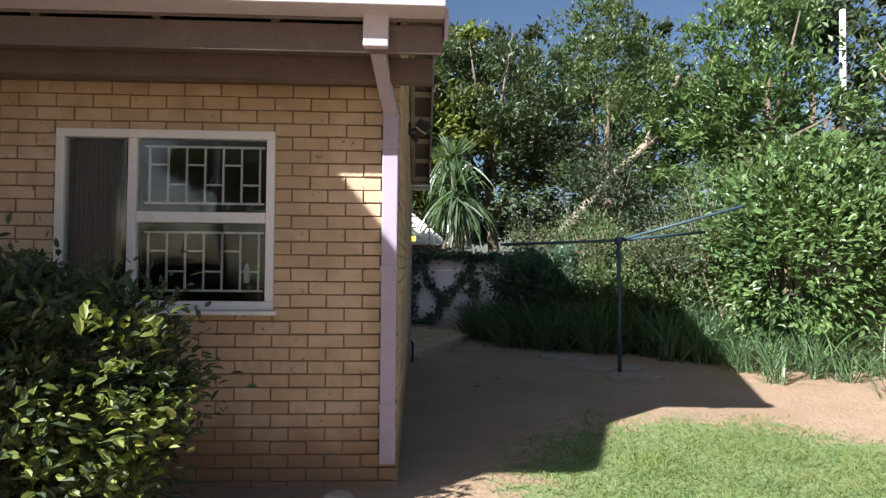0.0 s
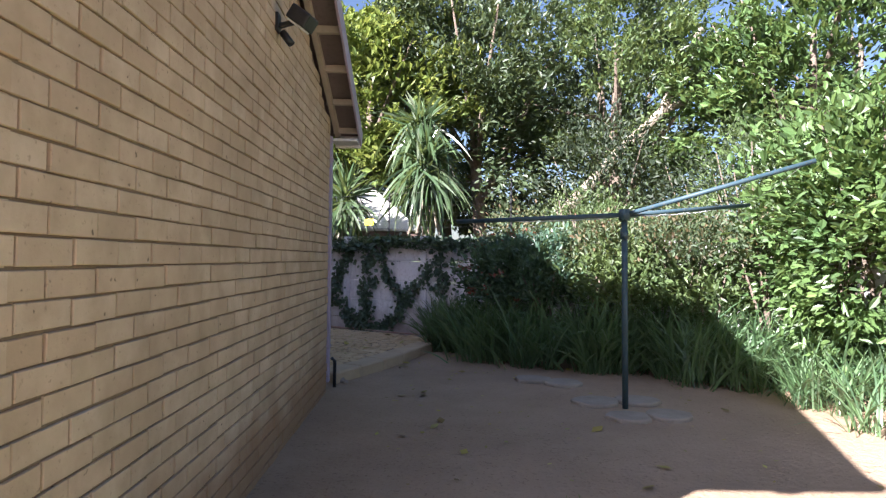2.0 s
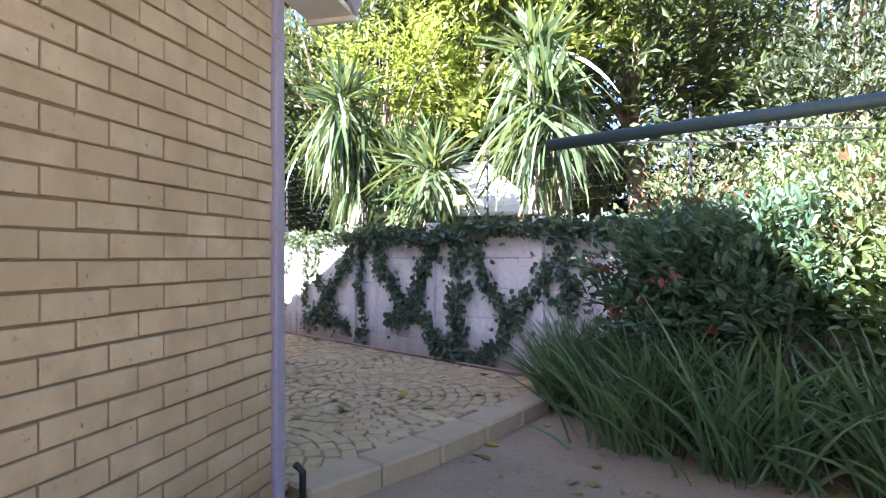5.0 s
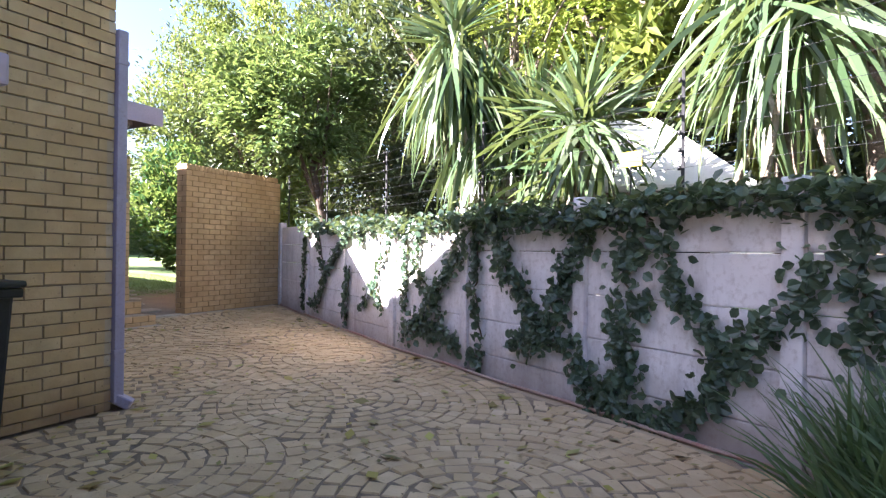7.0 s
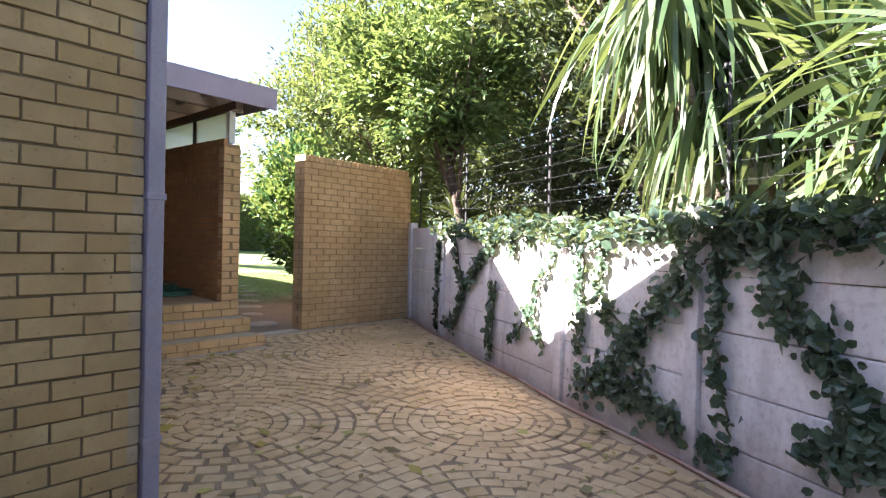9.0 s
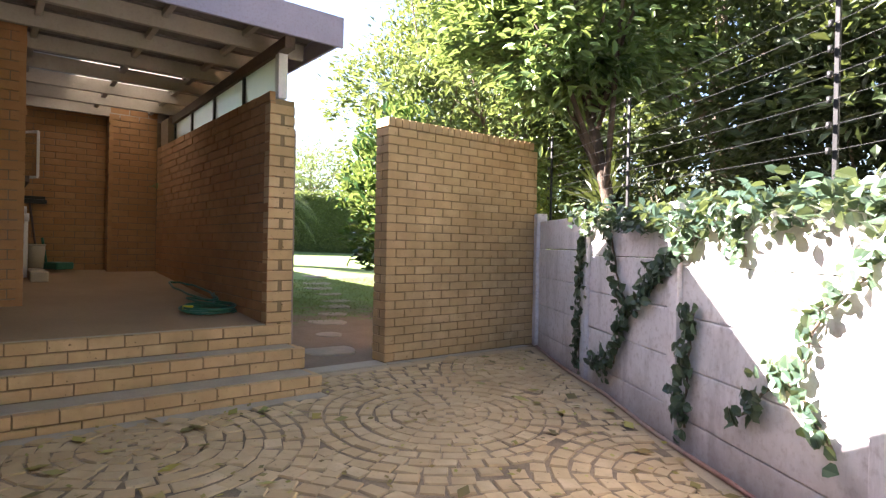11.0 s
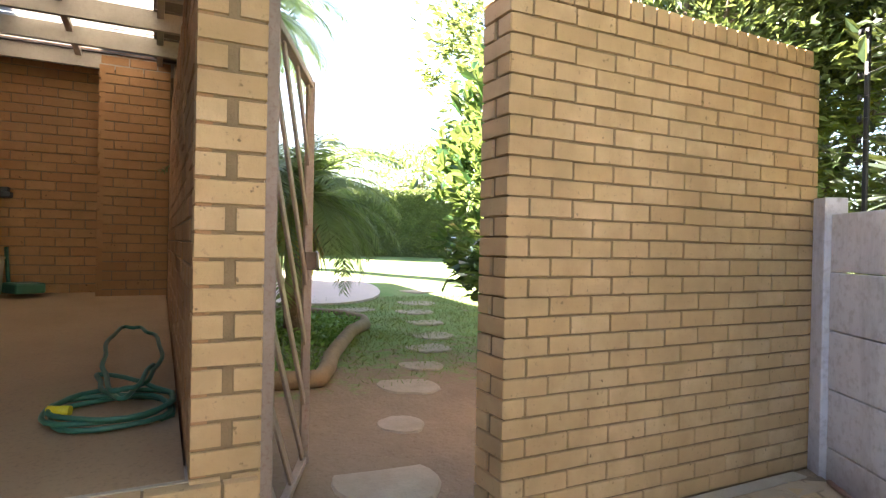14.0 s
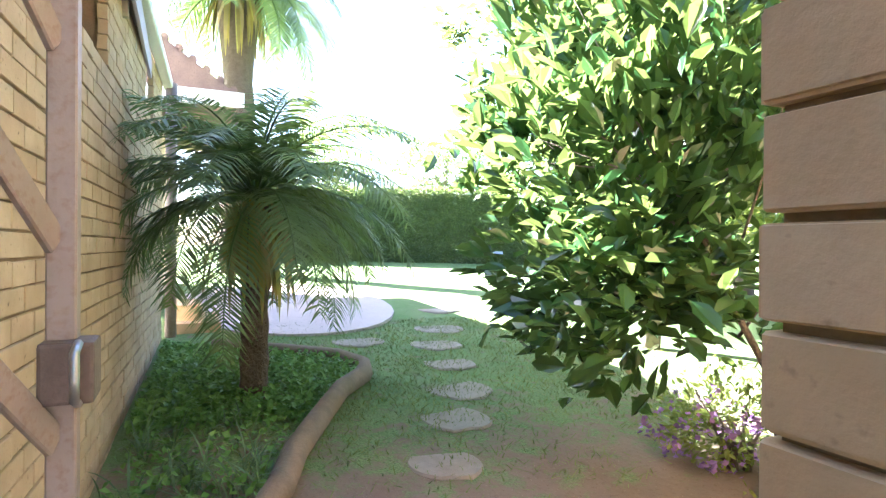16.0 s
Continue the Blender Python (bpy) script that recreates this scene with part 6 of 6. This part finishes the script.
# ---- front garden beyond the gate ----
def palm(base, seed, crown_z, L, n, label, trunk_r=0.09, scale=1.0):
    rng = np.random.default_rng(seed)
    x, y, z = base
    t = thing("palm", label, "palm", at=base)
    bm = bmesh.new()
    pts, rad = [], []
    steps = 12
    for k in range(steps + 1):
        f = k / steps
        pts.append((x + 0.03 * math.sin(3 * f), y, z - 0.05 + (crown_z - z) * f))
        rad.append(trunk_r * (1.0 - 0.15 * f + (0.12 if k % 2 else 0)) * (1.35 if f > 0.75 else 1))
    tube_bm(bm, pts, rad, 11)
    part("trunk", bm, M_palmbark, t)
    for k in range(n):
        a = k * 2.39996 + rng.uniform(-0.2, 0.2)
        e = 1.4 - 1.5 * (k / n) + rng.uniform(-0.15, 0.15)
        ln = L * rng.uniform(0.85, 1.1)
        p = np.array((x, y, crown_z))
        out = np.array((math.cos(a), math.sin(a), 0))
        side = np.array((-math.sin(a), math.cos(a), 0))
        segs, rib = 14, []
        V, Q = [], []
        ang = e
        for s in range(segs + 1):
            rib.append(tuple(p))
            dirv = out * math.cos(ang) + np.array((0, 0, math.sin(ang)))
            up = np.cross(side, dirv)
            if s > 1:
                f = s / segs
                lf = 0.36 * scale * (math.sin(math.pi * min(1, 0.15 + f * 0.8)) ** 0.7)
                for sg in (-1, 1):
                    for half in (0.0, 0.2, 0.4, 0.6, 0.8):
                        q = p + dirv * ln / segs * half
                        tip = q + side * sg * lf * 0.72 + dirv * lf * 0.55 + np.array((0, 0, -0.25 * lf)) + rng.normal(size=3) * 0.02
                        wv = dirv * 0.0052 * scale
                        mid = q * 0.45 + tip * 0.55 + np.array((0, 0, 0.10 * lf))
                        o = len(V)
                        V += [q - wv, q + wv, mid + wv * 1.6, mid - wv * 1.6, tip]
                        Q += [(o, o + 1, o + 2, o + 3), (o + 3, o + 2, o + 4, o + 4)]
            p = p + dirv * ln / segs
            ang -= 1.6 / segs * rng.uniform(0.8, 1.2)
        bm = bmesh.new()
        bv = [bm.verts.new(v) for v in V]
        for a1, b1, c1, d1 in Q:
            bm.faces.new((bv[a1], bv[b1], bv[c1]) if c1 == d1 else (bv[a1], bv[b1], bv[c1], bv[d1]))
        tube_bm(bm, rib, [0.012 * scale * (1 - 0.7 * s / segs) for s in range(segs + 1)], 4)
        part("frond", bm, L_palm, t)
    for k in range(9):
        a = k * 2.39996
        v, q = strap_leaves((x + trunk_r * math.cos(a), y + trunk_r * math.sin(a), crown_z - 0.05 * scale), 7, L * 0.55, 0.05 * scale, rng, (-1.35, -0.9), 0.6, 5, 0.03, (a - 0.25, a + 0.25))
        put("dead_frond", raw_mesh("dead_frond", v, q, L_litter), t)
    return t


palm((-11.5, 15.70, 0.46), 51, 1.95, 1.36, 50, "small feathery date palm with a dark trunk in a planted bed", 0.10)
palm((-22.0, 16.4, 1.0), 52, 8.0, 3.0, 44, "tall shaggy palm rising beyond the house", 0.38, 2.4)
tree("glossy broad-leaved magnolia beside the path in bright sun", (-8.95, 17.95, 0.31), 3.55, (1.0, 0.95, 1.72), 340, 15, 0.155, L_mag, 140, 0.10, 0.02, group="garden trees", hollow=0.3, wide=0.48, up=0.7, fine=True, n_mass=34, low=0.36, lean=(-0.42, -0.52))


def hedge():
    t = thing("hedge", "tall clipped green hedge across the far end of the lawn", "hedge", at=(-25, 22, 1.0))
    rng = np.random.default_rng(61)
    a, b = np.array((-27.5, 16.5)), np.array((-23.2, 28.0))
    n = 26000
    f = rng.random(n)
    d = (b - a) / np.linalg.norm(b - a)
    nn = np.array((d[1], -d[0]))
    side = rng.choice([-1, 1], n)
    face = rng.random(n) < 0.75
    off = np.where(face, 0.55 + rng.normal(size=n) * 0.06, rng.uniform(-0.6, 0.6, n))
    z = np.where(face, rng.uniform(0.0, 2.55, n), 2.55 + rng.normal(size=n) * 0.06)
    p = np.empty((n, 3))
    p[:, :2] = a + np.outer(f, b - a) + np.outer(off, nn)
    p[:, 2] = 0.95 + z
    crown(t, p, 0.12, L_mid, rng, "foliage")
    bm = bmesh.new()
    for k in range(26):
        q = a + (b - a) * (k + 0.5) / 26
        tube_bm(bm, [(q[0], q[1], 0.9), (q[0], q[1], 3.3)], [0.06, 0.03], 6)
    part("stem", bm, M_bark, t)
    m = Matrix.Translation((*((a + b) / 2), 2.15)) @ Matrix.Rotation(math.atan2(d[1], d[0]), 4, "Z")
    bm = box(-6.0, 6.0, -0.42, 0.42, -1.2, 1.22)
    bmesh.ops.transform(bm, matrix=m, verts=bm.verts)
    part("shaded_core", bm, L_dark, t)


hedge()
tree("rounded tree behind the hedge", (-28.5, 25.0, 1.0), 5.6, (2.4, 2.4, 2.0), 260, 26, 0.16, L_mid, 141, 0.3, 0.12, group="garden trees")
tree("tree behind the garden hedge", (-31.0, 20.0, 1.0), 4.6, (2.6, 2.6, 1.6), 240, 26, 0.16, L_mid, 142, 0.3, 0.12, group="garden trees")
tree("tree at the far edge of the lawn", (-22.0, 27.5, 1.0), 5.5, (2.2, 2.2, 2.2), 260, 26, 0.14, L_mid, 143, 0.3, 0.12, group="garden trees")


def bed():
    line = [(-9.72, 14.86), (-9.62, 15.3), (-9.62, 15.52), (-9.9, 15.66), (-10.3, 15.80), (-10.8, 16.05), (-11.3, 16.30), (-11.7, 16.60), (-12.0, 16.68), (-12.4, 16.55), (-12.8, 16.1), (-13.2, 15.5)]
    t = thing("bed_edging", "low rounded concrete edging round the palm bed", "bed edging", kind="structure", at=(-10.5, 15.7, 0.4))
    bm = bmesh.new()
    tube_bm(bm, [(x, y, ground_z(x, y) + 0.07) for x, y in line], 0.075, 9)
    part("edging", bm, M_earthpot, t)
    rng = np.random.default_rng(71)
    poly = line + [(-13.4, 15.05)]

    def inside(x, y):
        c = False
        for (x0, y0), (x1, y1) in zip(poly, poly[1:] + poly[:1]):
            if (y0 > y) != (y1 > y) and x < (x1 - x0) * (y - y0) / (y1 - y0) + x0:
                c = not c
        return c
    P, parts = [], []
    while len(P) < 9000:
        x, y = rng.uniform(-13.4, -9.6), rng.uniform(14.85, 16.7)
        if inside(x, y) and rng.random() < (1.0 if x < -10.9 else 0.16):
            P.append((x, y, ground_z(x, y) + rng.uniform(0.03, 0.12)))
    t = tagged(new("ground_cover"), "bright green low ground cover under the palm", "ground cover", kind="stuff")
    v, q = leaf_cloud(np.array(P), 0.055, rng, up=1.0, wide=0.7)
    put("foliage", raw_mesh("foliage", v, q, L_cover), t, kind="stuff")
    for k in range(16):
        x, y = -9.9 - 0.9 * rng.random(), 14.95 + 0.6 * rng.random()
        vv, qq = strap_leaves((x, y, ground_z(x, y)), 10, 0.25, 0.012, rng, (0.7, 1.4), 1.0, 4, 0.04)
        parts.append((vv, qq))
    v, q = merge(parts)
    put("seedlings", raw_mesh("seedlings", v, q, L_strap), t, kind="stuff")


bed()


def grass():
    rng = np.random.default_rng(81)
    parts = []
    pos = []
    while len(pos) < 34000:
        if rng.random() < 0.5:
            x, y = rng.uniform(0.6, 4.6), rng.uniform(2.6, 7.0)
        else:
            x, y = rng.uniform(-14.5, -9.4), rng.uniform(15.5, 20.0)
        g = grass_amount(x, y)
        if rng.random() < g - 0.2 + 0.35 * noise.noise((x * 2, y * 2, 0)):
            pos.append((x, y, ground_z(x, y)))
    p = np.array(pos)
    n = len(p)
    a = rng.uniform(0, 6.283, n)
    d = np.stack([np.cos(a), np.sin(a), np.zeros(n)], 1)
    h = rng.uniform(0.012, 0.04, (n, 1))
    lean = rng.normal(size=(n, 3)) * 0.03
    lean[:, 2] = 0
    w = d * 0.004
    up = np.array((0, 0, 1.0))
    v = np.stack([p - w, p + w, p + w * 0.4 + up * h + lean, p - w * 0.4 + up * h + lean], 1).reshape(-1, 3)
    tagged(new("grass", raw_mesh("grass", v, np.arange(4 * n).reshape(n, 4), L_grass)), "short sparse lawn grass", "grass", kind="stuff")


grass()


def litter():
    rng = np.random.default_rng(91)
    P = []
    while len(P) < 1000:
        x, y = rng.uniform(-6.9, 1.0), rng.uniform(9.7, 17.6)
        w = WALL_N.x * x + WALL_N.y * (y - 13.48)
        if w < -0.1 and kerb_side(x, y) < -0.1 and not (y < 12.1 and x < BX + 0.1) and not (x < SX[0] and y < 14.7):
            P.append((x, y, pav_z(x) + 0.012))
    while len(P) < 1210:
        x, y = (rng.uniform(0.6, 4.0), rng.uniform(7.0, 11.8)) if rng.random() < 0.6 else (rng.uniform(0.6, 2.0), rng.uniform(10.4, 11.9))
        if kerb_side(x, y) > 0.15:
            P.append((x, y, ground_z(x, y) + 0.008))
    p = np.array(P)
    n = len(p)
    a = rng.uniform(0, 6.283, n)
    d = np.stack([np.cos(a), np.sin(a), rng.normal(size=n) * 0.12], 1)
    s = np.stack([-np.sin(a), np.cos(a), rng.normal(size=n) * 0.2], 1)
    L = np.where(rng.random(n) < 0.14, rng.uniform(0.09, 0.15, n), rng.uniform(0.025, 0.06, n))[:, None]
    v = np.stack([p - d * L * 0.5, p + s * L * 0.28, p + d * L * 0.5, p - s * L * 0.28], 1).reshape(-1, 3)
    v[:, 2] += 0.006
    tagged(new("leaf_litter", raw_mesh("leaf_litter", v, np.arange(4 * n).reshape(n, 4), L_litter)), "fallen yellow and brown leaves on the cobbles", "leaf litter", kind="stuff")


litter()


def far_house():
    t = thing("garden_house", "brick house wing with a clay-tiled roof beyond the palm", "house", at=(-15, 15, 0.5))
    part("wall", box(-20.0, -15.6, 12.4, 14.9, 0.3, 3.5), M_brick_s, t)
    bm = bmesh.new()
    vs = [bm.verts.new(p) for p in ((-20.3, 12.0, 3.6), (-15.2, 12.0, 3.6), (-15.2, 15.9, 3.6), (-20.3, 15.9, 3.6), (-20.3, 13.9, 5.0), (-15.2, 13.9, 5.0))]
    for q in ((0, 1, 5, 4), (2, 3, 4, 5), (1, 2, 5), (3, 0, 4), (0, 3, 2, 1)):
        bm.faces.new([vs[i] for i in q])
    part("roof", bm, M_tile, t)
    bm = bmesh.new()
    for k in range(12):
        f = (k + 0.5) / 12
        y, z = 15.9 - 2.0 * f, 3.6 + 1.4 * f + 0.03
        tube_bm(bm, [(-20.3, y, z), (-15.2, y, z)], 0.05, 6)
    part("tile_course", bm, M_tile, t)
    part("fascia", box(-15.22, -15.17, 11.95, 15.95, 3.45, 3.65, 0.005), M_white, t)
    part("downpipe", tube([(-14.1, 15.09, 0.5), (-14.1, 15.09, 3.4)], 0.06, 8), M_gate, t, "brown downpipe")
    st = thing("garden_steps", "low yellow brick steps beside the house", "steps", at=(-14.8, 15.4, 0.6))
    for k in range(2):
        part("step", box(-15.4, -14.22 - 0.28 * k, 15.1, 15.62 - 0.2 * k, 0.5 + 0.2 * k, 0.72 + 0.18 * k, 0.006), M_ybrick_s, st)
    bm = bmesh.new()
    n = 30
    top = [bm.verts.new((-16.4 + 2.7 * math.cos(6.2832 * k / n), 16.65 + 1.6 * math.sin(6.2832 * k / n), pav_z(-16.4 + 2.7 * math.cos(6.2832 * k / n)) + 0.035)) for k in range(n)]
    bm.faces.new(top)
    r = bmesh.ops.extrude_face_region(bm, geom=list(bm.faces))
    bmesh.ops.translate(bm, vec=(0, 0, -0.1), verts=[e for e in r["geom"] if isinstance(e, bmesh.types.BMVert)])
    solid("terrace", bm, M_pinkpav, "pale pink paved terrace in the front garden", "paving", kind="structure")


far_house()
shrub("shrub", "small bush with purple flowers at the foot of the screen wall", (-9.35, 18.1, 0.31), (0.42, 0.4, 0.3), 0.62, 90, 16, 0.05, L_yel, 150, 0.06)
rng = np.random.default_rng(151)
t = thing("flowers", "small purple flowers on the low bush", "flowers", at=(-9.4, 17.85, 0.5))
crown(t, clumps((-9.42, 17.95, 0.58), (0.34, 0.28, 0.24), 56, 6, 0.03, rng, 0.85), 0.04, M_purple, rng, "petals", wide=0.9)
